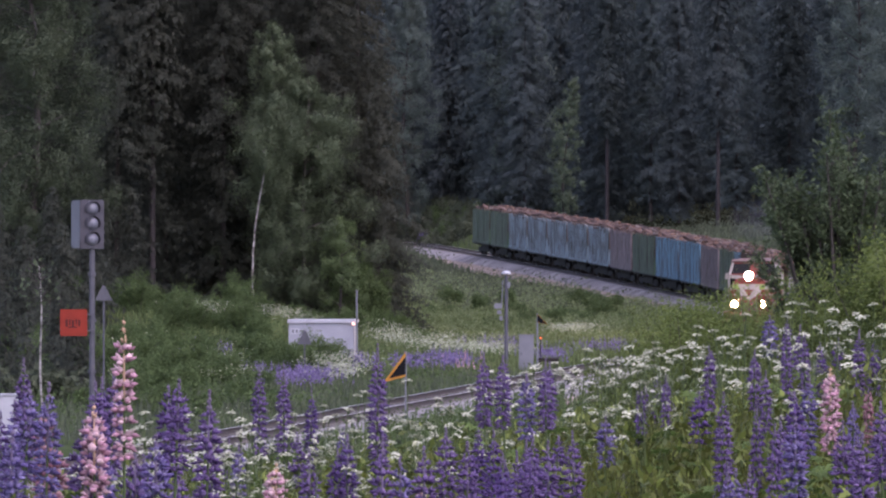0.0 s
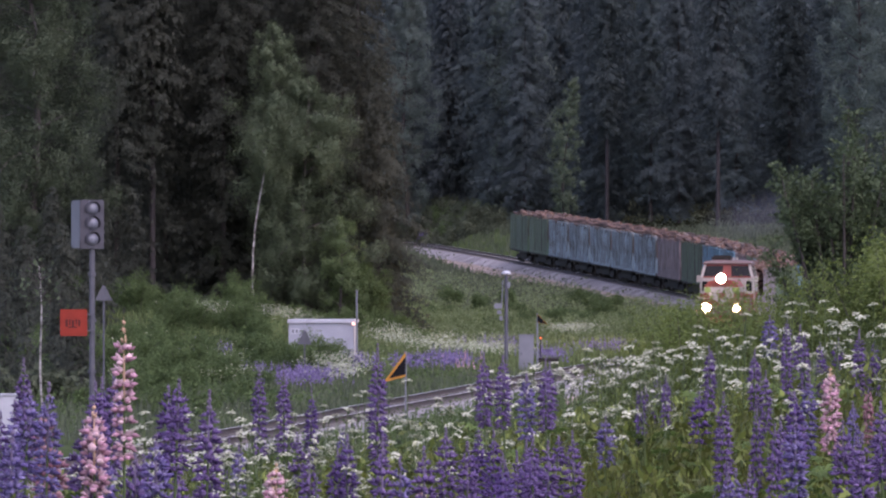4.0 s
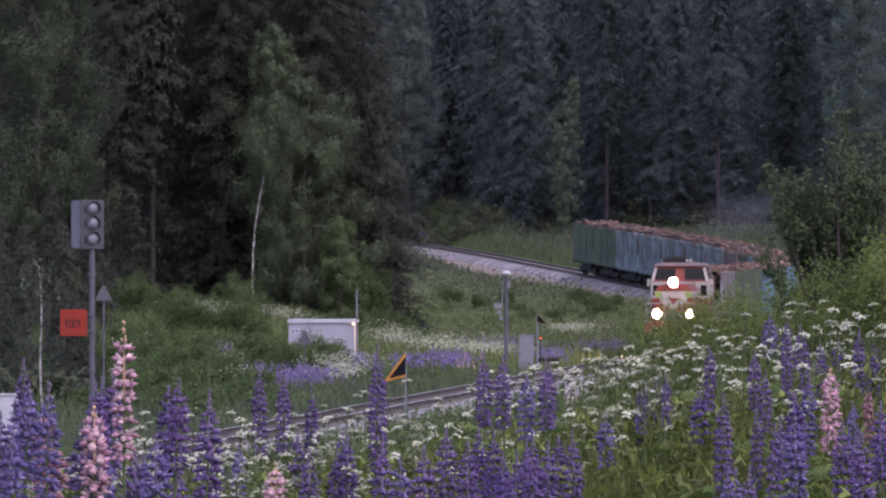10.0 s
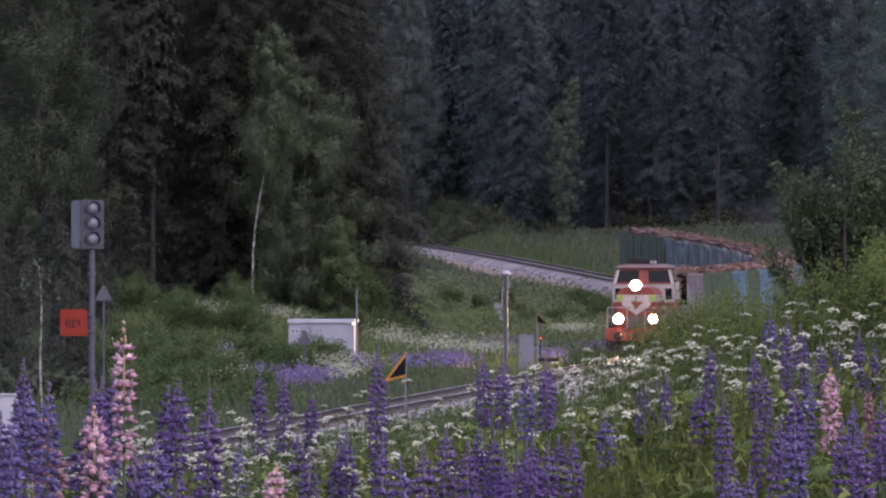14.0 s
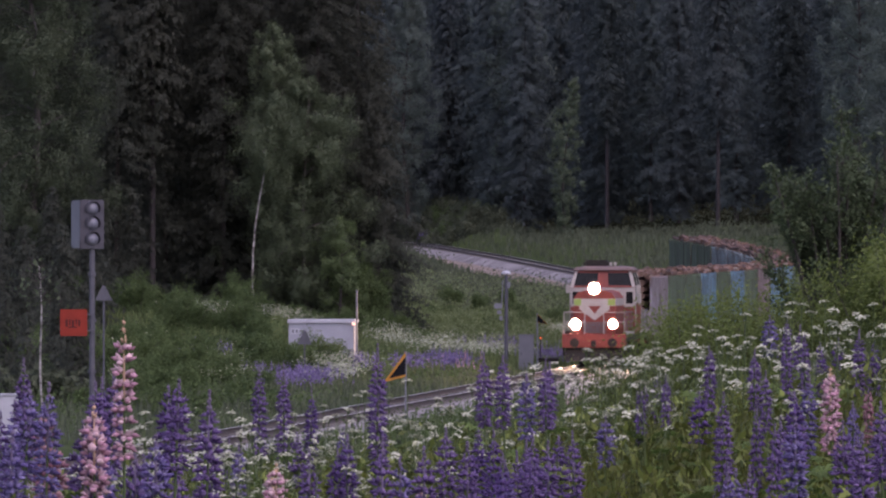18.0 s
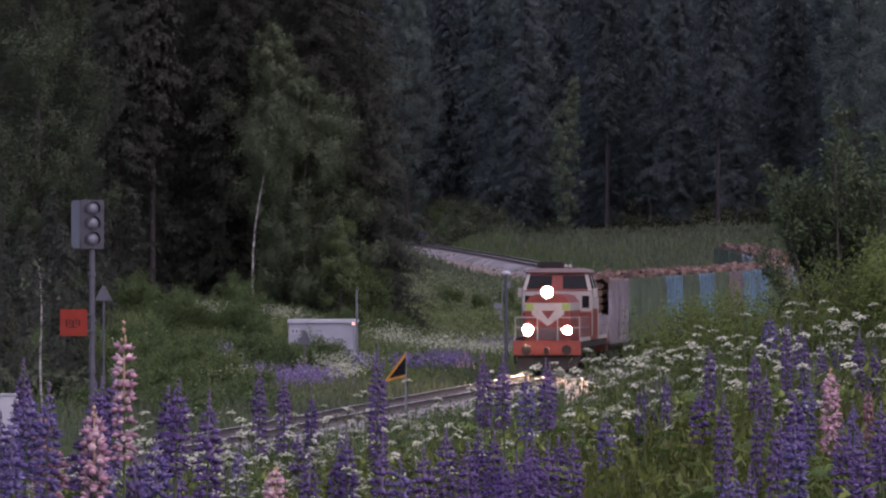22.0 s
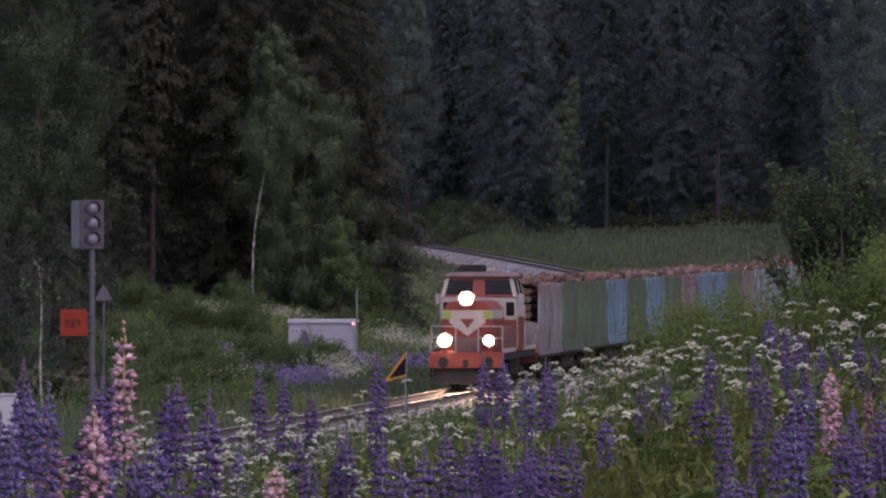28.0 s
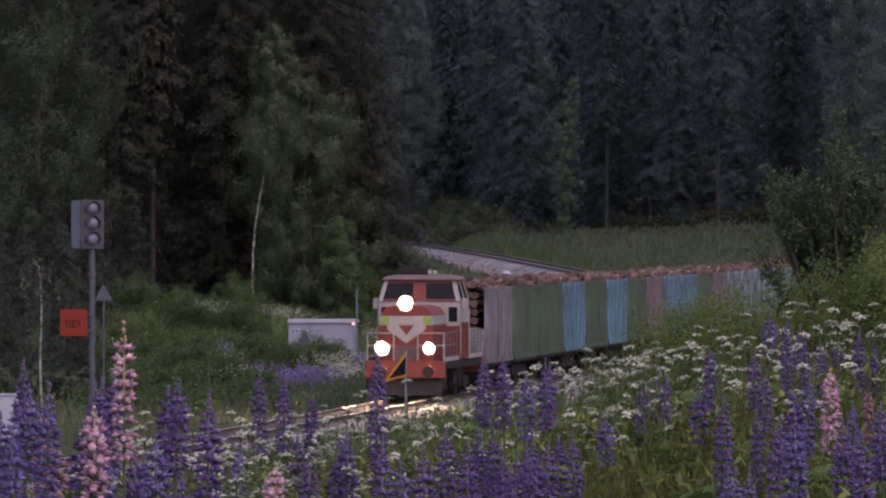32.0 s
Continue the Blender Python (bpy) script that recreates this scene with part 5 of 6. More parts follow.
for row in ((1.51, 47.0, 6.11, 0.15, 'b'), (1.57, 46.4, 6.12, 0.28, 'v'), (1.51, 42.8, 6.10, 0.25, 'v'), (1.25, 32.7, 6.06, 0.24, 'p'), (1.63, 39.8, 6.11, 0.22, 'v'), (1.97, 46.4, 6.00, 0.20, 'd'), (1.85, 47.6, 6.0, 0.20, 'd'), (1.97, 46.7, 5.75, 0.16, 'p2'), (1.60, 39.8, 5.84, 0.16, 'v'), (0.96, 23.2, 6.04, 0.22, 'v'), (1.42, 32.7, 5.90, 0.20, 'v'), (1.05, 37.1, 5.70, 0.20, 'v'), (1.53, 47.6, 5.77, 0.20, 'd'), (1.14, 32.7, 5.73, 0.18, 'b'), (1.74, 46.7, 5.99, 0.18, 'd')):
    lupin(*row, lean=0.5)
for row in ((1.162, 38, 6.051, 0.186, 'v'), (1.183, 37, 5.987, 0.181, 'v'), (1.003, 38, 6.066, 0.201, 'v'), (1.31, 38.5, 6.148, 0.253, 'v'), (1.39, 39, 6.096, 0.174, 'v'), (1.51, 36, 5.943, 0.164, 'p2'), (1.417, 35, 5.902, 0.136, 'b'), (1.702, 40, 6.026, 0.147, 'd'), (0.83, 38, 5.956, 0.154, 'v'), (0.746, 38.5, 5.919, 0.182, 'd'), (1.022, 33, 5.932, 0.239, 'v'), (0.918, 28, 5.964, 0.195, 'v')):
    lupin(*row, lean=0.5, slim=0.7)
# more of them low down and beside the view
for i in range(62):
    y = rp.uniform(21, 34)
    x = (rp.uniform(-0.047, 0.012) if i % 3 else rp.uniform(0.0, 0.047)) * y
    lupin(x, y, gz(x, y) + rp.uniform(0.58, 0.82) + (0.08 if x < -0.02 * y else -0.28 if 0.021 < x / y < 0.027 else 0.0), rp.uniform(0.16, 0.24), rp.choice("vvvvbbddp"), 4)
for i in range(9):
    y = rp.uniform(23, 33)
    x = rp.uniform(-0.0437, -0.024) * y
    lupin(x, y, EYE_Z - rp.uniform(0.30, 0.43) * y / 24, rp.uniform(0.18, 0.26), rp.choice("vvvbbdp"), 4)
for i in range(22):
    y = rp.uniform(34, 46)
    x = rp.uniform(-0.047, 0.047) * y
    lupin(x, y, gz(x, y) + rp.uniform(0.42, 0.64), rp.uniform(0.14, 0.22), rp.choice("vvvbdd"), 4)
for i in range(34):
    y = rp.uniform(6, 46)
    x = rp.choice((-1, 1)) * (0.06 * y + rp.uniform(0.3, 4.5))
    lupin(x, y, gz(x, y) + rp.uniform(0.6, 0.95), rp.uniform(0.16, 0.28), rp.choice("vvvbddp"), 3)


# cow parsley
def umbel_mesh(seed, rays=10, reach=0.045):
    g = np.random.default_rng(seed)
    v, f, ms = [], [], []
    for i in range(rays):
        a, rr = i * 2.399, reach * math.sqrt((i + 0.6) / rays)
        c = np.array((rr * math.cos(a), rr * math.sin(a), 0.030 - 22 * rr * rr + g.normal(0, 0.0025)))
        s = np.array((-math.sin(a), math.cos(a), 0)) * 0.0011
        b = len(v)
        v += [tuple(-s), tuple(s), tuple(c + s), tuple(c - s)]
        f.append((b, b + 1, b + 2, b + 3)), ms.append(1)
        for j in range(9):
            t, q = j * 2.399, 0.0062 * math.sqrt((j + 0.5) / 9)
            p = c + np.array((q * math.cos(t), q * math.sin(t), 0.005 - 90 * q * q)) + g.normal(0, 0.001, 3)
            w = 0.0029 * g.uniform(0.75, 1.2)
            t2 = g.uniform(0, 6.28)
            e1, e2 = np.array((math.cos(t2), math.sin(t2), g.normal(0, 0.35))) * w, np.array((-math.sin(t2), math.cos(t2), g.normal(0, 0.35))) * w
            b = len(v)
            v += [tuple(p - e1), tuple(p - e2), tuple(p + e1), tuple(p + e2)]
            f.append((b, b + 1, b + 2, b + 3)), ms.append(0)
    return array_mesh("umbel", v, f, [M_UMBEL, M_STEM], None, ms)


UMBELS = [umbel_mesh(1, 10, 0.022), umbel_mesh(2, 8, 0.017), umbel_mesh(3, 12, 0.026)]


def cow_parsley(seed, h):
    q = random.Random(seed)
    e = empty("cow_parsley", pose(0, 0, 0), "white-flowered cow parsley with flat umbels on branching stems", "flower", "cow parsley in the meadow")
    v, f = tube([(0, 0, -0.05), (0.01, 0.0, h * 0.4), (0, 0.01, h * 0.75), (0, 0, h)], (0.004, 0.0035, 0.003, 0.002), 4)
    array_mesh("stem", v, f, M_STEM, e)
    like(q.choice(UMBELS), pose(0, 0, h - 0.03, q.uniform(-14, 14), q.uniform(-14, 14), q.uniform(0, 360)), e)
    for k in range(q.randint(3, 6)):
        z0 = h * q.uniform(0.40, 0.8)
        a, ln = q.uniform(0, 6.28), q.uniform(0.10, 0.26)
        z1 = min(h * 0.98, z0 + q.uniform(0.06, 0.24))
        tip = (ln * math.cos(a), ln * math.sin(a), z1)
        v, f = tube([(0, 0, z0), (tip[0] * 0.6, tip[1] * 0.6, z0 + (z1 - z0) * 0.5), tip], (0.0025, 0.002, 0.0014), 4)
        array_mesh("branch", v, f, M_STEM, e)
        like(q.choice(UMBELS), pose(tip[0], tip[1], z1 - 0.028, q.uniform(-20, 20), q.uniform(-20, 20), q.uniform(0, 360)), e)
    return e


PARSLEY = [cow_parsley(i, hh) for i, hh in enumerate((0.62, 0.68, 0.72, 0.76, 0.80, 0.70))]
pset = []
for i in range(108):
    y = 37.5 + 10 * ((i * 0.618) % 1.0)
    u = -0.75 + 1.75 * ((i + rp.random()) / 108) ** 0.8
    x = u * 0.0437 * y
    plant(rp.choice(PARSLEY), pset, x, y, rp.uniform(0, 360), rp.uniform(0.0, 0.06), rp.uniform(-6, 6))
TALL = [cow_parsley(20, 0.84), cow_parsley(21, 0.90)]
for i in range(24):
    y = rp.uniform(27, 36)
    plant(rp.choice(TALL), pset, rp.uniform(-0.031, -0.012) * y, y, rp.uniform(0, 360), rp.uniform(0.0, 0.12), rp.uniform(-6, 6))
for i in range(26):
    y = rp.uniform(22, 46)
    plant(rp.choice(PARSLEY), pset, rp.choice((-1, 1)) * (0.055 * y + rp.uniform(0.1, 4)), y, rp.uniform(0, 360), 0.02, rp.uniform(-6, 6))
for ob in (*LEAVES, *UMBELS, *SPIKES.values()):
    bpy.data.objects.remove(ob)


def grass(name, label, n, xs, ys, h0, h1, w, seed, mat, bend=0.35, keep=None):
    """Blades of grass in one mesh: two bent quads each."""
    g = np.random.default_rng(seed)
    x, y = xs(g, n), ys(g, n)
    if keep is not None:
        k = keep(x, y, g)
        x, y = x[k], y[k]
        n = len(x)
    z = ground_height(x, y) - 0.03
    h = g.uniform(h0, h1, n) * (0.7 + 0.3 * g.uniform(0, 1, n))
    a, t = g.uniform(0, 6.28, n), g.uniform(0, 6.28, n)
    b = bend * h * g.uniform(0.2, 1.2, n)
    ww = w * g.uniform(0.6, 1.4, n)
    sx, sy = np.cos(a) * ww, np.sin(a) * ww
    p = np.column_stack((x, y, z))
    s = np.column_stack((sx, sy, np.zeros(n)))
    mid = p + np.column_stack((np.cos(t) * b * 0.3, np.sin(t) * b * 0.3, h * 0.6))
    tip = p + np.column_stack((np.cos(t) * b, np.sin(t) * b, h))
    v = np.stack((p - s, p + s, mid + s * 0.9, mid - s * 0.9, tip + s * 0.15, tip - s * 0.15), 1).reshape(-1, 3)
    i = np.arange(n)[:, None] * 6
    f = np.concatenate((i + np.array((0, 1, 2, 3)), i + np.array((3, 2, 4, 5))))
    return tagged(array_mesh(name, v, f, mat), label, "grass", kind="stuff")


def leaf_litter(name, label, n, xs, ys, z0, z1, size, seed, mat, category="leaves", keep=None, flat=0.0, kind="stuff", rise=0.0, wide=0.55):
    """Loose leaves or petals standing z0 to z1 above the ground, in one mesh."""
    g = np.random.default_rng(seed)
    x, y = xs(g, n), ys(g, n)
    if keep is not None:
        k = keep(x, y, g)
        x, y = x[k], y[k]
        n = len(x)
    c = np.column_stack((x, y, ground_height(x, y) + g.uniform(z0, z1, n)))
    d = g.normal(0, 1, (n, 3)) * np.array((1, 1, 1 - flat)) + np.array((0, 0, rise))
    d /= np.linalg.norm(d, axis=1, keepdims=True)
    s = np.cross(d, g.normal(0, 1, (n, 3)) * np.array((1 - flat, 1 - flat, 1)))
    s /= np.linalg.norm(s, axis=1, keepdims=True)
    w = size * g.uniform(0.5, 1.3, (n, 1))
    v, f = quads(c, d * w, s * w, wide)
    return tagged(array_mesh(name, v, f, mat), label, category, kind=kind)


fy = lambda g, n: np.sqrt(g.uniform(19.0 ** 2, 49.0 ** 2, n))
near = {"y": None}


def near_y(g, n):
    return near["y"]


def near_x(g, n):
    near["y"] = fy(g, n)
    return g.uniform(-0.056, 0.056, n) * near["y"]


grass("meadow_grass", "tall uncut meadow grass between the flowers", 26000, near_x, near_y, 0.25, 0.60, 0.0034, 71, M_MEADOW)
leaf_litter("meadow_foliage", "dense green leaves of the meadow plants", 34000, near_x, near_y, 0.02, 0.46, 0.018, 72, M_MEADOW)
leaf_litter("broad_leaves", "broad pale green leaves low in the meadow", 20000, near_x, near_y, 0.05, 0.52, 0.027, 74, M_BROAD, keep=lambda x, y, g: y > 24, rise=1.2, wide=0.36)
grass("meadow_grass", "tall uncut meadow grass round the viewpoint", 16000, lambda g, n: g.uniform(-9, 9, n), lambda g, n: g.uniform(-6, 52, n), 0.2, 0.5, 0.006, 73, M_MEADOW, keep=lambda x, y, g: (np.abs(x) > 0.056 * np.abs(y)) & (np.hypot(x, y) > 1.2))


# ---- bushes, tall herbs and flowers on the banks ----
def bush(label, h, r, seed, mat, leaf, count, group, stems=11, loose=0.20):
    g = np.random.default_rng(seed)
    e = empty("bush", pose(0, 0, 0), label, "bush", group)
    lv, lf, cen, turn = [], [], [], []
    per = count // stems
    for k in range(stems):
        a, ln = k * 2.4 + g.normal(0, 0.3), h * g.uniform(0.6, 1.05)
        out = r * g.uniform(0.15, 1.0)
        pts = [np.array((math.cos(a) * out * t ** 1.2, math.sin(a) * out * t ** 1.2, -0.2 + (ln + 0.2) * (t - 0.18 * t * t * (out / r)))) for t in (0, 0.35, 0.7, 1.0)]
        tv, tf = tube(pts, (0.028, 0.02, 0.012, 0.004), 5)
        lf += [tuple(i + len(lv) for i in q) for q in tf]
        lv += tv
        t = g.uniform(0.12, 1.02, (per, 1)) ** 0.8
        c = np.array((math.cos(a), math.sin(a), 0)) * out * t ** 1.2 + np.array((0, 0, 1)) * (ln * (t - 0.18 * t * t * (out / r)))
        nodes = g.integers(0, 9, per)
        off = g.normal(0, loose * r + 0.05, (9, 3))
        spread = g.normal(0, 0.055 * h ** 0.5, (per, 3))
        cen.append(c + off[nodes] * (0.4 + 0.6 * (1 - t)) + spread)
        turn.append(spread / (0.055 * h ** 0.5) * 0.7 + np.array((math.cos(a), math.sin(a), 0.9)) * 0.6)
    c, turn = np.concatenate(cen), np.concatenate(turn)
    keep = c[:, 2] > 0.0
    c, turn = c[keep], turn[keep]
    n = len(c)
    d, s = facing(turn, g)
    w = leaf * g.uniform(0.6, 1.25, (n, 1))
    array_mesh("branchwork", lv, lf, M_BARK, e)
    v, f = quads(c, d * w, s * w * 1.1)
    array_mesh("foliage", v, f, mat, e)
    return e


# willow thicket on the near bank
def willow_tree(seed, limbs, leaves):
    """A loose young willow: bent limbs, twigs along them, and leaves set along each twig."""
    g = np.random.default_rng(seed)
    e = empty("willow", pose(0, 0, 0), "loose young willow with bent limbs and leafy upright sprigs", "tree", "willow bushes")
    cen, along, across = [], [], []
    wv, wf = [], []
    for dx, dy, h in limbs:
        tip = np.array((dx, dy, h))
        knee = np.array((dx * 0.35, dy * 0.35, h * 0.5)) + g.normal(0, 0.06, 3)
        path = [(1 - t) ** 2 * np.array((0.0, 0.0, -0.2)) + 2 * t * (1 - t) * knee + t * t * tip for t in np.linspace(0, 1, 8)]
        v, f = tube(path, 0.045 * (1 - np.linspace(0, 1, 8)) + 0.008, 6)
        array_mesh("limb", v, f, M_BARK, e)
        low = 0.56 if abs(dx) < 0.5 else 0.72
        for k in range(28):
            t = low + (1 - low) * (k + g.uniform(0, 1)) / 28
            b = (1 - t) ** 2 * np.array((0.0, 0.0, -0.2)) + 2 * t * (1 - t) * knee + t * t * tip
            a = g.uniform(0, math.tau)
            d = np.array((math.cos(a), math.sin(a), g.uniform(-0.1, 1.3)))
            d /= np.linalg.norm(d)
            ln = g.uniform(0.16, 0.50) * (1.15 - 0.45 * t)
            v, f = tube([b, b + d * ln * 0.5, b + d * ln], (0.008, 0.005, 0.003), 3)
            wf += [tuple(i + len(wv) for i in q) for q in f]
            wv += v
            n = max(6, int(leaves * ln))
            u = g.uniform(0.1, 1.05, (n, 1))
            c = b + d * ln * u + g.normal(0, 0.035, (n, 3))
            l = d * 0.8 + g.normal(0, 0.6, (n, 3))
            l /= np.linalg.norm(l, axis=1, keepdims=True)
            s = np.cross(l, g.normal(0, 0.7, (n, 3)) + d * 0.4 + np.array((0, 0, 0.6)))
            s /= np.linalg.norm(s, axis=1, keepdims=True) + 1e-9
            w = g.uniform(0.022, 0.046, (n, 1))
            cen.append(c + l * w), along.append(l * w), across.append(s * w * 0.85)
    tagged(array_mesh("branchwork", wv, wf, M_BARK, e), kind="stuff")
    v, f = quads(np.concatenate(cen), np.concatenate(along), np.concatenate(across))
    array_mesh("foliage", v, f, M_WILLOW, e)
    return e


def willow_limbs(seed, top, reach, ahead, count):
    """Limb tips of a crown that leans out on one side and peaks in its middle."""
    g = random.Random(seed)
    tips = []
    for k in range(count):
        u = (k + g.random()) / count * 2 - 1
        tips.append((reach * u + ahead * min(0, u), g.uniform(-0.7, 0.7), top * (1 - 0.20 * abs(u) - g.choice((0.0, 0.04, 0.1, 0.18, 0.26)))))
    return tips


WILLOW_TOP = 8.2 - gz(5.45, 140)
W_MAIN = willow_tree(31, [(0.0, 0.1, WILLOW_TOP)] + willow_limbs(4, WILLOW_TOP - 0.05, 0.66, 0.42, 26), 120)
W_MID = bush("leafy green willow bush on the near bank", 3.9, 1.15, 34, M_BUSHLEAF, 0.025, 20000, "willow bushes")
W_LOW = [bush("leafy green willow bush on the near bank", 3.0, 1.0, 32, M_BUSHLEAF, 0.026, 17000, "willow bushes"), bush("leafy green willow bush on the near bank", 2.3, 1.1, 33, M_BUSHLEAF, 0.026, 14000, "willow bushes")]
bset = []
willow_a = plant(W_MAIN, bset, 5.52, 140.0, 0, 0.0)
willow_b = plant(W_MAIN, bset, 6.35, 142.5, 165, 0.75)
SWAY = [(willow_a, willow_a.matrix_basis.copy()), (willow_b, willow_b.matrix_basis.copy())]
plant(W_MAIN, bset, 8.6, 150.0, 220, 0.6)
for x, y, turn in ((3.25, 151, 0), (3.75, 148, 70), (4.15, 151, 150), (4.6, 146, 220), (5.0, 150, 300), (2.7, 153, 110), (5.5, 146, 40), (3.45, 153, 200), (3.95, 154, 20), (4.4, 149, 260), (5.45, 137, 330), (5.8, 136, 15), (6.2, 135.5, 100), (6.55, 136.5, 190)):
    crest = float(np.interp(x, (2.7, 3.0, 3.3, 4.0, 4.4, 4.8, 5.3, 6.0), (4.8, 5.2, 5.55, 5.62, 5.72, 5.95, 6.25, 6.65)))
    plant(W_MID, bset, x, y, turn, gz(x, y) + 3.9 - crest)
for x, y, k, turn in ((3.35, 146, 1, 0), (3.9, 149, 1, 80), (4.35, 143, 0, 30), (4.75, 147, 0, 160), (5.3, 137, 0, 250), (5.9, 134, 0, 90), (6.5, 137, 0, 10), (2.7, 150, 1, 200), (7.4, 136, 0, 300), (8.2, 142, 0, 40), (9.5, 146, 0, 140)):
    plant(W_LOW[k], bset, x, y, turn)

# bushes of the inner bank and at the foot of the woods
B_SH = [bush("rounded green bush on the rough bank", 1.7, 1.2, 41, M_SHRUB, 0.048, 6400, "bank bushes"), bush("tall green bush at the wood's edge", 2.8, 1.5, 42, M_SHRUB, 0.050, 8400, "bank bushes"), bush("low green bush in the tall grass", 1.1, 0.9, 43, M_SHRUB, 0.045, 4000, "bank bushes"), bush("fresh green sapling bush before the spruces", 4.2, 1.5, 44, M_SHRUB, 0.055, 11000, "bank bushes")]
B_FAR = [bush("dull green bush at the foot of the far wood", 1.5, 1.5, 45, M_FRINGE, 0.11, 2600, "far bushes"), bush("dull green bush at the foot of the far wood", 2.6, 1.7, 46, M_FRINGE, 0.12, 3400, "far bushes")]
rb = random.Random(8)
for i in range(17):
    x = -24 + 23 * (i + rb.random()) / 17
    plant(B_SH[rb.choice((0, 2, 2))], bset, x, rb.uniform(546, 557) + (4 if x > -8 else 0), rb.uniform(0, 360))
for i in range(46):
    x = rb.uniform(-19, -8.5)
    plant(B_SH[rb.choice((0, 2, 0, 1))], bset, x, rb.uniform(420, 530), rb.uniform(0, 360))
for x, y, k in ((-4.7, 560, 0), (-3.9, 561, 0), (-3.1, 562, 0), (-2.4, 563, 0), (-1.7, 564, 2), (-16.4, 546, 1), (-15.6, 549, 0), (-17.1, 550, 0), (-11.2, 547, 1), (-10.6, 550, 0), (-19.4, 540, 1), (-13.9, 535, 0), (-5.3, 563, 3), (-4.4, 566, 3), (-2.5, 569, 0), (-1.4, 566, 2), (-0.7, 571, 2), (-2.0, 580, 0), (-7.3, 462, 2), (-6.6, 461, 0), (-8.1, 466, 0), (-5.0, 463, 2), (-7.6, 474, 0), (-2.2, 565, 2), (-3.9, 563.5, 3), (-1.2, 569, 2), (-6.55, 466.6, 0), (-5.7, 466.3, 2)):
    plant(B_SH[k], bset, x, y, rb.uniform(0, 360))
for i in range(26):
    x, y = rb.uniform(-1.5, 13), rb.uniform(640, 760)
    if x < 24 - 0.108 * (y - 690) - 6:
        plant(B_SH[rb.choice((2, 2, 0))], bset, x, y, rb.uniform(0, 360))
# dark young spruces added here in place of shade falling on the bushes
for x, y in ((-21.5, 470), (-20.6, 455), (-19.8, 476), (-18.9, 462), (-18.2, 480), (-20.0, 440), (-17.6, 470), (-18.8, 436), (-21.0, 490), (-19.2, 496), (-17.9, 500), (-17.2, 447), (-17.6, 412), (-16.6, 405), (-16.0, 424), (-18.4, 400), (-15.4, 410), (-16.4, 392), (-15.2, 388), (-17.4, 385), (-14.4, 400)):
    if rb.random() < 0.7:
        plant(rb.choice(YOUNG), set_out, x, y, rb.uniform(0, 360), 3.4)
    else:
        plant(B_FAR[0], bset, x, y, rb.uniform(0, 360))
for i in range(64):
    u = (i + rb.random()) / 64
    x = -8 + 50 * u
    y = 968 - 150 * max(0, u - 0.18) + rb.uniform(-10, 6)
    plant(B_FAR[0], bset, x, y, rb.uniform(0, 360), rb.uniform(0.8, 1.25))

for i in range(26):
    plant(B_SH[1] if i % 4 == 0 else B_FAR[1], bset, -0.9 + 6.4 * (i + rb.random()) / 26, rb.uniform(958, 984), rb.uniform(0, 360), rb.uniform(0.5, 1.4))
for i in range(60):
    x, y = -4.4 + 5.9 * (i + rb.random()) / 60, rb.uniform(985, 1003)
    if x > float(np.interp(y, TY, TX)) + 3.2:
        plant(B_FAR[1] if i % 4 else B_SH[1], bset, x, y, rb.uniform(0, 360), rb.uniform(0.1, 0.6) + 0.5 * max(0, x))

for x, y, k, top in ((-5.95, 466.8, 1, 2.1), (-5.2, 466.4, 0, 1.55), (-12.2, 432, 0, 1.5), (-10.6, 428, 0, 1.3), (-9.0, 436, 2, 1.0), (-13.4, 440, 1, 1.9), (-7.7, 430, 2, 0.8), (-11.6, 415, 2, 0.7), (-9.8, 412, 0, 0.6), (-8.3, 418, 2, 0.5), (-12.9, 418, 0, 1.0)):
    plant(B_SH[k], bset, x, y, rb.uniform(0, 360), max(0.05, gz(x, y) + (1.7, 2.8, 1.1)[k] - top))

for i in range(44):
    y = rb.uniform(375, 455)
    x = rb.uniform(-0.036, -0.0155) * y
    if x < float(np.interp(y, TY, TX)) - 4.2 or x > float(np.interp(y, TY, TX)) + 3.8:
        plant(B_SH[rb.choice((2, 2, 0))], bset, x, y, rb.uniform(0, 360), rb.uniform(0.1, 0.6))


def clear_of_line(x, y, least):
    k = np.interp(y, TY, TX)
    return np.abs(x - k) > least


def bare_shoulder(x, y, g):
    """Off the line, with sandy patches left open on the inner shoulder."""
    d = x - np.interp(y, TY, TX)
    return (np.abs(d) > 3.4) & ((d > 0) | (d < -4.9 - 1.1 * ripple(x * 2, y, 9.0)) | (g.uniform(0, 1, len(x)) < 0.12))


def band(y0, y1, k0, k1):
    hold = {}

    def xs(g, n):
        hold["y"] = g.uniform(y0, y1, n)
        return g.uniform(k0, k1, n) * hold["y"]

    return xs, lambda g, n: hold["y"]


def patchy(seed, wave, level):
    return lambda x, y, g: (ripple(x * 3 + seed, y * 0.6, wave) + g.normal(0, 0.35, len(x)) > level) & clear_of_line(x, y, 3.4)


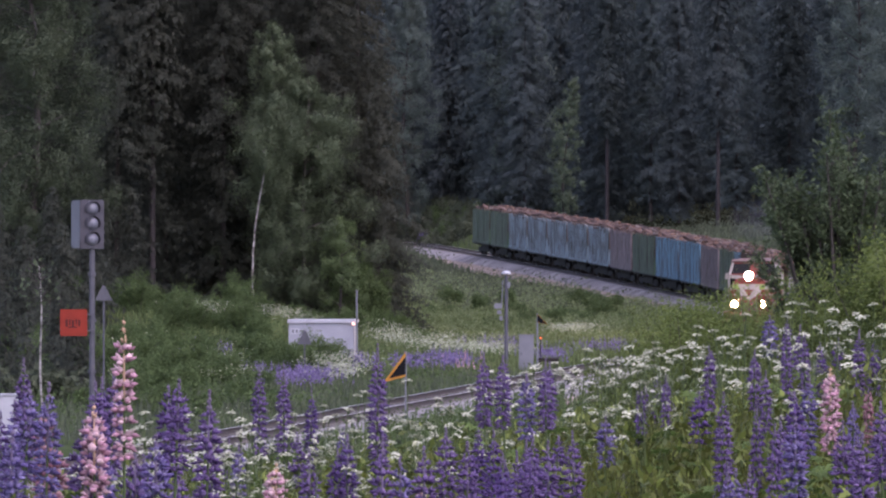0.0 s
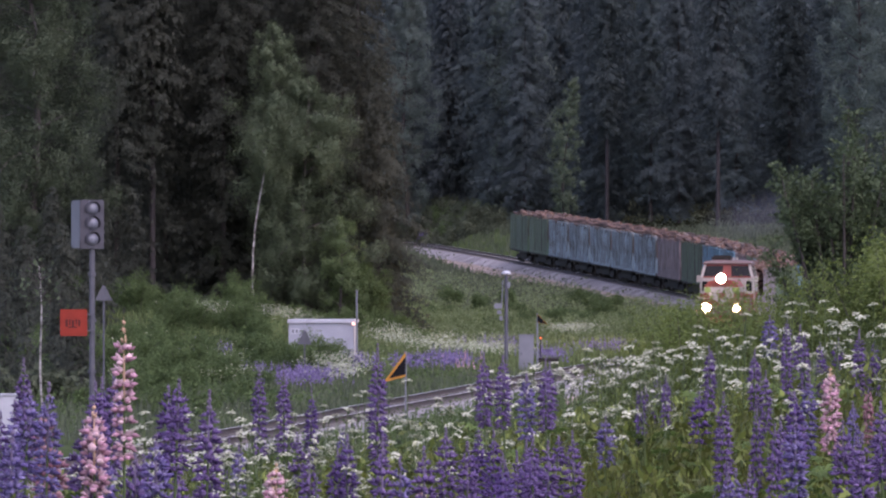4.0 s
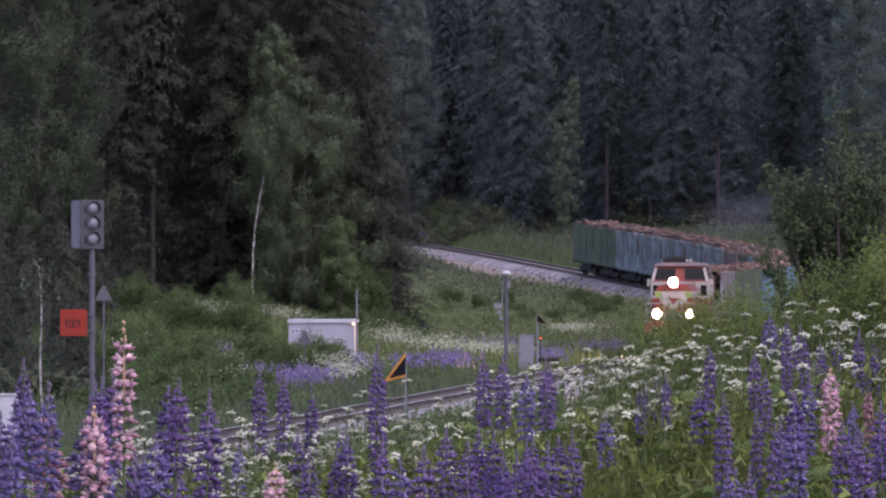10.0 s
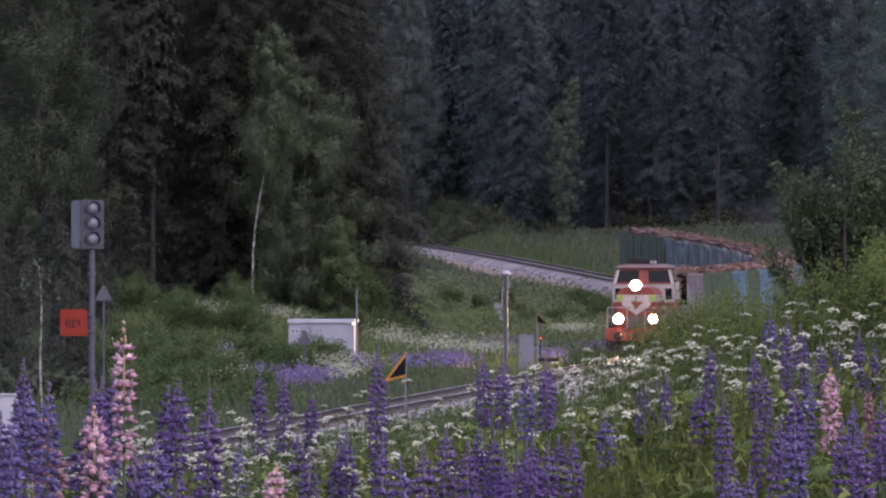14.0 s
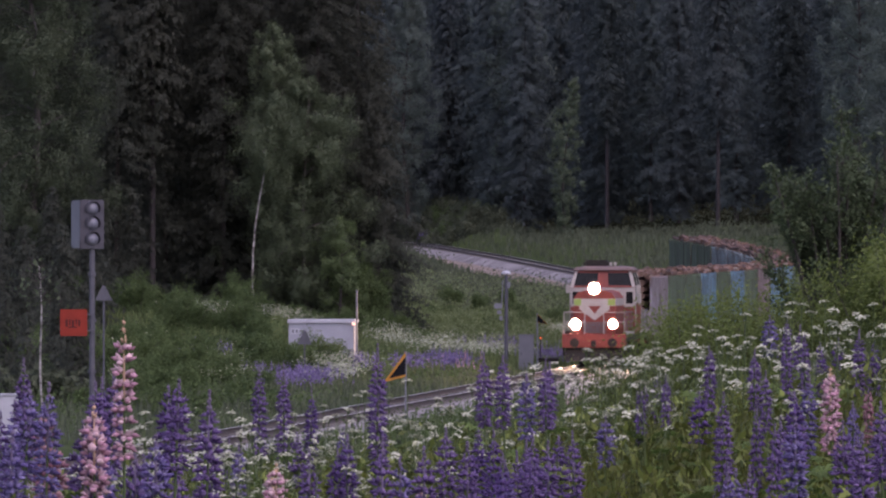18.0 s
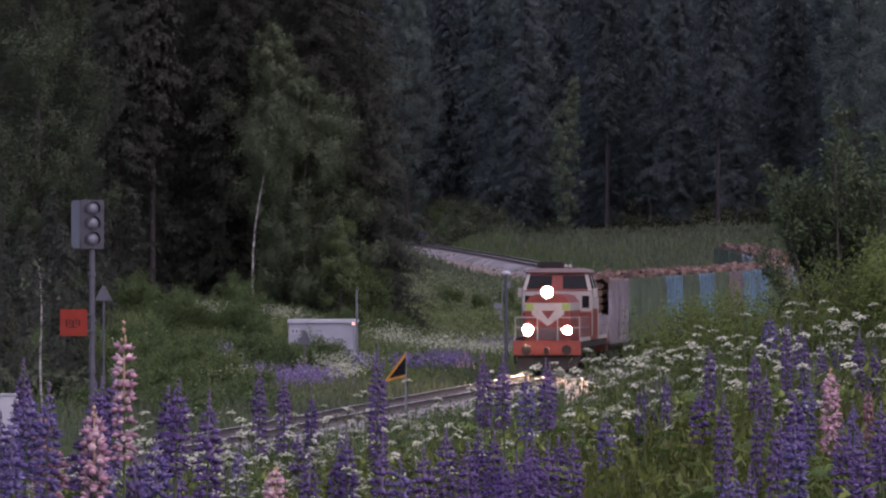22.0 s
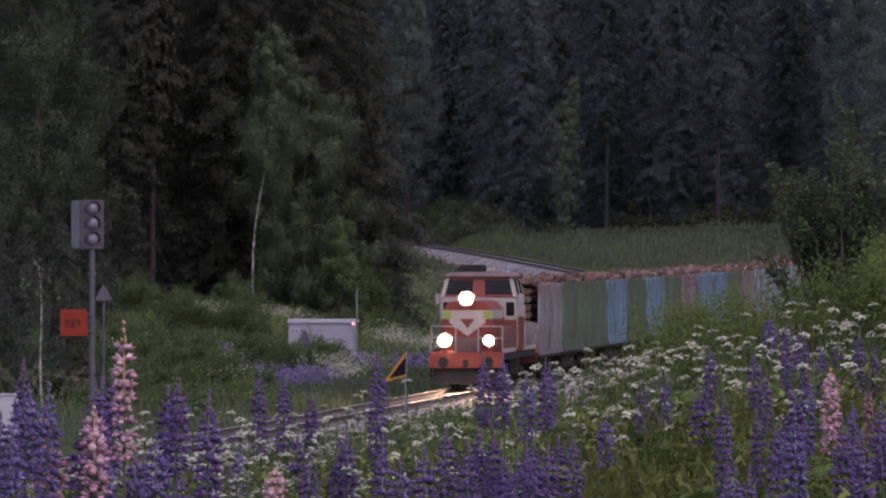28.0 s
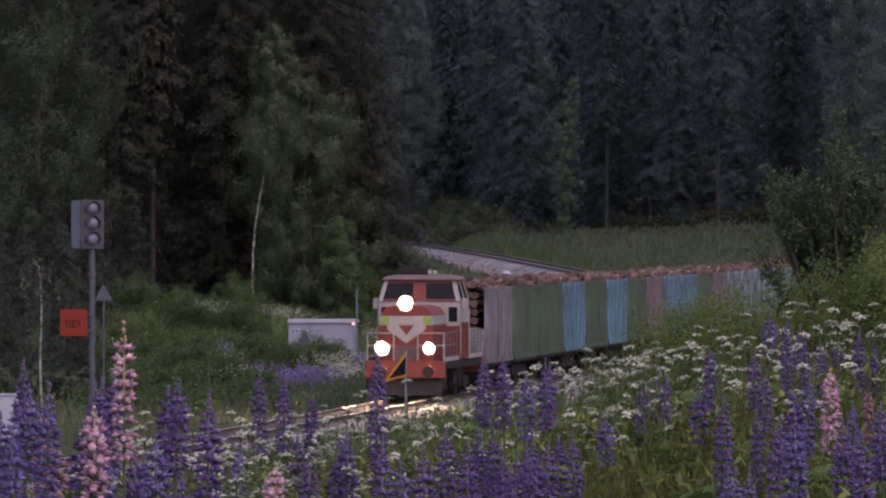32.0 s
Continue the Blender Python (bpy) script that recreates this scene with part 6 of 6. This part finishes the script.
xs, ys = band(480, 720, -0.048, 0.048)
grass("bank_grass", "tall rough grass on the railway banks", 48000, xs, ys, 0.45, 1.05, 0.032, 81, M_BANKGRASS, 0.3, lambda x, y, g: clear_of_line(x, y, 3.3))
xs, ys = band(330, 480, -0.048, 0.048)
grass("bank_grass", "tall dull grass beside the railway", 20000, xs, ys, 0.35, 0.85, 0.022, 88, M_FRINGE, 0.3, lambda x, y, g: clear_of_line(x, y, 3.3))
xs, ys = band(720, 1000, -0.035, 0.050)
grass("bank_grass", "tall rough grass beyond the bend", 40000, xs, ys, 0.4, 0.95, 0.050, 82, M_FRINGE, 0.3, lambda x, y, g: bare_shoulder(x, y, g) & (y < 960 - 1.79 * np.clip(x + 1, 0, 60)))
xs, ys = band(235, 440, -0.050, 0.012)
grass("verge_grass", "tall grass growing over the edge of the ballast", 60000, xs, ys, 0.4, 0.85, 0.026, 86, M_SHRUB, 0.3, lambda x, y, g: (x - np.interp(y, TY, TX) > 2.15) & (x - np.interp(y, TY, TX) < 7))
xs, ys = band(235, 440, -0.050, 0.012)
leaf_litter("verge_herbs", "leafy herbs along the edge of the ballast", 36000, xs, ys, 0.1, 0.95, 0.065, 87, M_SHRUB, "herbs", lambda x, y, g: (x - np.interp(y, TY, TX) > 2.2) & (x - np.interp(y, TY, TX) < 6.5))
xs, ys = band(340, 700, -0.046, 0.030)
leaf_litter("tall_herbs", "leafy green herbs and nettles on the banks", 60000, xs, ys, 0.1, 0.95, 0.085, 83, M_SHRUB, "herbs", patchy(3, 5.0, 0.05))
xs, ys = band(545, 820, -0.008, 0.032)
leaf_litter("sage_herbs", "pale sage-green herbs covering the slope below the track", 75000, xs, ys, 0.05, 0.85, 0.075, 89, M_SAGE, "herbs", lambda x, y, g: bare_shoulder(x, y, g) & (x < np.interp(y, TY, TX)))
xs, ys = band(740, 990, -0.02, 0.047)
leaf_litter("tall_herbs", "leafy herbs on the slope beyond the bend", 24000, xs, ys, 0.1, 1.3, 0.12, 84, M_FRINGE, "herbs", patchy(7, 6.0, 0.0))
M_FARWHITE = material("white_umbels", (0.47, 0.49, 0.40), 0.85, dark=(0.28, 0.32, 0.20), scale=3, fine=20, vary=0.2, island=True)
M_FARVIOLET = material("lupin_drift", (0.20, 0.16, 0.31), 0.8, dark=(0.11, 0.085, 0.19), scale=3, fine=20, vary=0.35, island=True)
M_FARPINK = material("pink_lupin_drift", (0.55, 0.34, 0.42), 0.8, dark=(0.38, 0.2, 0.28), scale=3, fine=20, vary=0.3, island=True)


def drift(name, label, mat, n, cx, cy, rx, ry, z0, z1, size, seed, flat):
    def xs(g, k):
        return cx + rx * g.normal(0, 0.5, k)

    def ys(g, k):
        return cy + ry * g.normal(0, 0.5, k)
    leaf_litter(name, label, n, xs, ys, z0, z1, size, seed, mat, "flowers", lambda x, y, g: clear_of_line(x, y, 3.6), flat)


def spire_drift(name, label, mat, n, cx, cy, rx, ry, seed):
    """Far lupins: short upright spires of petals in one mesh."""
    g = np.random.default_rng(seed)
    x, y = cx + rx * g.normal(0, 0.5, n), cy + ry * g.normal(0, 0.5, n)
    k = clear_of_line(x, y, 3.2)
    x, y = x[k], y[k]
    n = len(x)
    b = ground_height(x, y) + g.uniform(0.35, 0.85, n)
    m = 9
    t = np.tile(np.linspace(0, 1, m), n)
    c = np.column_stack((np.repeat(x, m), np.repeat(y, m), np.repeat(b, m) + t * 0.30)) + g.normal(0, 0.02, (n * m, 3))
    d = g.normal(0, 1, (n * m, 3))
    d /= np.linalg.norm(d, axis=1, keepdims=True)
    s = np.cross(d, g.normal(0, 1, (n * m, 3)))
    s /= np.linalg.norm(s, axis=1, keepdims=True)
    w = ((0.055 - 0.035 * t) * g.uniform(0.7, 1.2, n * m))[:, None]
    v, f = quads(c, d * w, s * w * 1.5)
    tagged(array_mesh(name, v, f, mat), label, "flowers", kind="stuff")


WHITE = "white flower heads of cow parsley among the tall grass"
for k, (n, cx, cy, rx, ry) in enumerate(((1300, -12.8, 541, 1.7, 3), (900, -8.6, 545, 2.2, 4), (1500, -4.9, 462, 1.7, 10), (3200, 0.2, 540, 3.2, 22), (1700, 2.5, 530, 2.0, 16), (1300, -2.6, 545, 1.6, 14), (2000, 7.8, 610, 1.6, 16), (400, -11.0, 470, 2.5, 20), (300, -15.5, 500, 2.5, 20), (300, 3.0, 575, 3.0, 20), (260, -15.0, 420, 2, 15), (60, -8.0, 352, 1.5, 12), (900, -4.5, 440, 1.0, 6), (420, -9.5, 432, 2.4, 14), (260, -12.5, 436, 1.6, 10))):
    drift("white_flowers", WHITE, M_FARWHITE, n, cx, cy, rx, ry, 0.65, 1.15, 0.05, 100 + k, 0.7)
VIOLET = "violet lupins growing in a drift along the railway"
for k, (n, cx, cy, rx, ry) in enumerate(((420, 0.3, 492, 1.3, 10), (200, -1.4, 478, 1.3, 8), (400, -6.0, 436, 1.7, 10), (90, -8.2, 446, 0.9, 8), (130, -11.4, 486, 1.2, 8), (160, 3.4, 560, 2.6, 14), (90, -2.6, 952, 0.8, 6), (160, 5.4, 505, 1.2, 10), (140, 9.0, 560, 2.0, 10), (120, -4.0, 470, 1.0, 8))):
    spire_drift("lupin_drift", VIOLET, M_FARVIOLET, n, cx, cy, rx, ry, 130 + k)
spire_drift("lupin_drift", "far violet lupins on the bank beyond the bend", M_FARVIOLET, 60, -1.7, 984, 0.7, 1.2, 151)
spire_drift("pink_lupin_drift", "pink lupins scattered in the violet drift", M_FARPINK, 40, 0.6, 488, 1.4, 10, 150)

# a dead-straight young birch left of the line and pale spruce poles in the wood
b_pole = leaf_tree("birch_tree", "thin young birch with a bare white trunk", 6.4, 0.8, 61, M_BIRCHLEAF, M_BIRCHBARK, 0.10, 110, 0.78, -0.042, 0.4, 0.0048)
plant(b_pole, bset, -12.95, 330)
plant(b_pole, bset, -24.0, 548, 70)

# ---- sleepers ----
bm = bmesh.new()
box(bm, -1.3, 1.3, -0.12, 0.12, -0.36, -0.172, 0.015)
first = part("sleeper", bm, M_SLEEPER, track)


def tie_pose(s):
    a, b = line_at(s - 1), line_at(s + 1)
    return pose(*line_at(s), 0, 0, math.degrees(math.atan2((b - a).y, (b - a).x)) - 90)


s0 = float(np.interp(285.0, TY, TS))
first.matrix_local = tie_pose(s0)
for k in range(1, 290):
    like(first, tie_pose(s0 + 0.62 * k), track)
s1 = float(np.interp(160.0, TY, TS))
far_ties = [s1 + 0.62 * k for k in range(int((s0 - s1) / 0.62))] + [s0 + 0.62 * k for k in range(290, 1450)]
corner = np.array([(x, y, z) for x in (-1.3, 1.3) for y in (-0.12, 0.12) for z in (-0.36, -0.172)])
fq = np.array(((0, 1, 3, 2), (4, 6, 7, 5), (0, 4, 5, 1), (2, 3, 7, 6), (1, 5, 7, 3)))
vv, ff = [], []
for k, s in enumerate(far_ties):
    m = np.array(tie_pose(s))
    vv.append(corner @ m[:3, :3].T + m[:3, 3])
    ff.append(fq + 8 * k)
tagged(array_mesh("sleeper_rest", np.concatenate(vv), np.concatenate(ff), M_SLEEPER, track), kind="stuff")

# ---- exhaust haze: thin slices whose density fades outwards ----
M_SMOKE = bpy.data.materials.new("thin_exhaust_haze")
M_SMOKE.use_nodes = True
sn, sl = M_SMOKE.node_tree.nodes, M_SMOKE.node_tree.links
sn.remove(sn["Principled BSDF"])
st, sd, sm = sn.new("ShaderNodeBsdfTransparent"), sn.new("ShaderNodeBsdfDiffuse"), sn.new("ShaderNodeMixShader")
sd.inputs[0].default_value = (0.34, 0.38, 0.52, 1)
sc, sg, sz, sf = sn.new("ShaderNodeTexCoord"), sn.new("ShaderNodeTexGradient"), sn.new("ShaderNodeTexNoise"), sn.new("ShaderNodeMath")
sg.gradient_type = 'SPHERICAL'
smap = sn.new("ShaderNodeMapping")
smap.inputs["Scale"].default_value = (0.40, 0.40, 0.62)
sl.new(sc.outputs["Object"], smap.inputs[0]), sl.new(smap.outputs[0], sg.inputs[0]), sl.new(sc.outputs["Object"], sz.inputs["Vector"])
sz.inputs["Scale"].default_value = 0.5
sf.operation = 'MULTIPLY'
s2 = sn.new("ShaderNodeMath")
s2.operation = 'MULTIPLY'
s2.inputs[1].default_value = 0.075
sl.new(sg.outputs["Fac"], sf.inputs[0]), sl.new(sz.outputs[0], sf.inputs[1]), sl.new(sf.outputs[0], s2.inputs[0])
sl.new(s2.outputs[0], sm.inputs[0]), sl.new(st.outputs[0], sm.inputs[1]), sl.new(sd.outputs[0], sm.inputs[2])
sl.new(sm.outputs[0], sn["Material Output"].inputs["Surface"])
PUFFS = []
for k in range(3):
    v, f = [], []
    for j, y in enumerate((-0.8, 0.6)):
        v += [(-2.6, y - 0.2, -1.7), (2.6, y + 0.2, -1.7), (2.6, y + 0.2, 1.7), (-2.6, y - 0.2, 1.7)]
        f.append((4 * j, 4 * j + 1, 4 * j + 2, 4 * j + 3))
    PUFFS.append(tagged(array_mesh("exhaust_smoke", v, f, M_SMOKE), "faint bluish exhaust haze drifting over the train", "smoke", kind="stuff"))


# kinds that found no place are taken away
for kind in (*SPR, *FAR, *FAR_BACK, *EDGE, *YOUNG, *PARSLEY, *TALL, *B_SH, *B_FAR, *W_LOW):
    if kind not in set_out and kind not in pset and kind not in bset:
        for ob in (*kind.children_recursive, kind):
            bpy.data.objects.remove(ob)

motions()
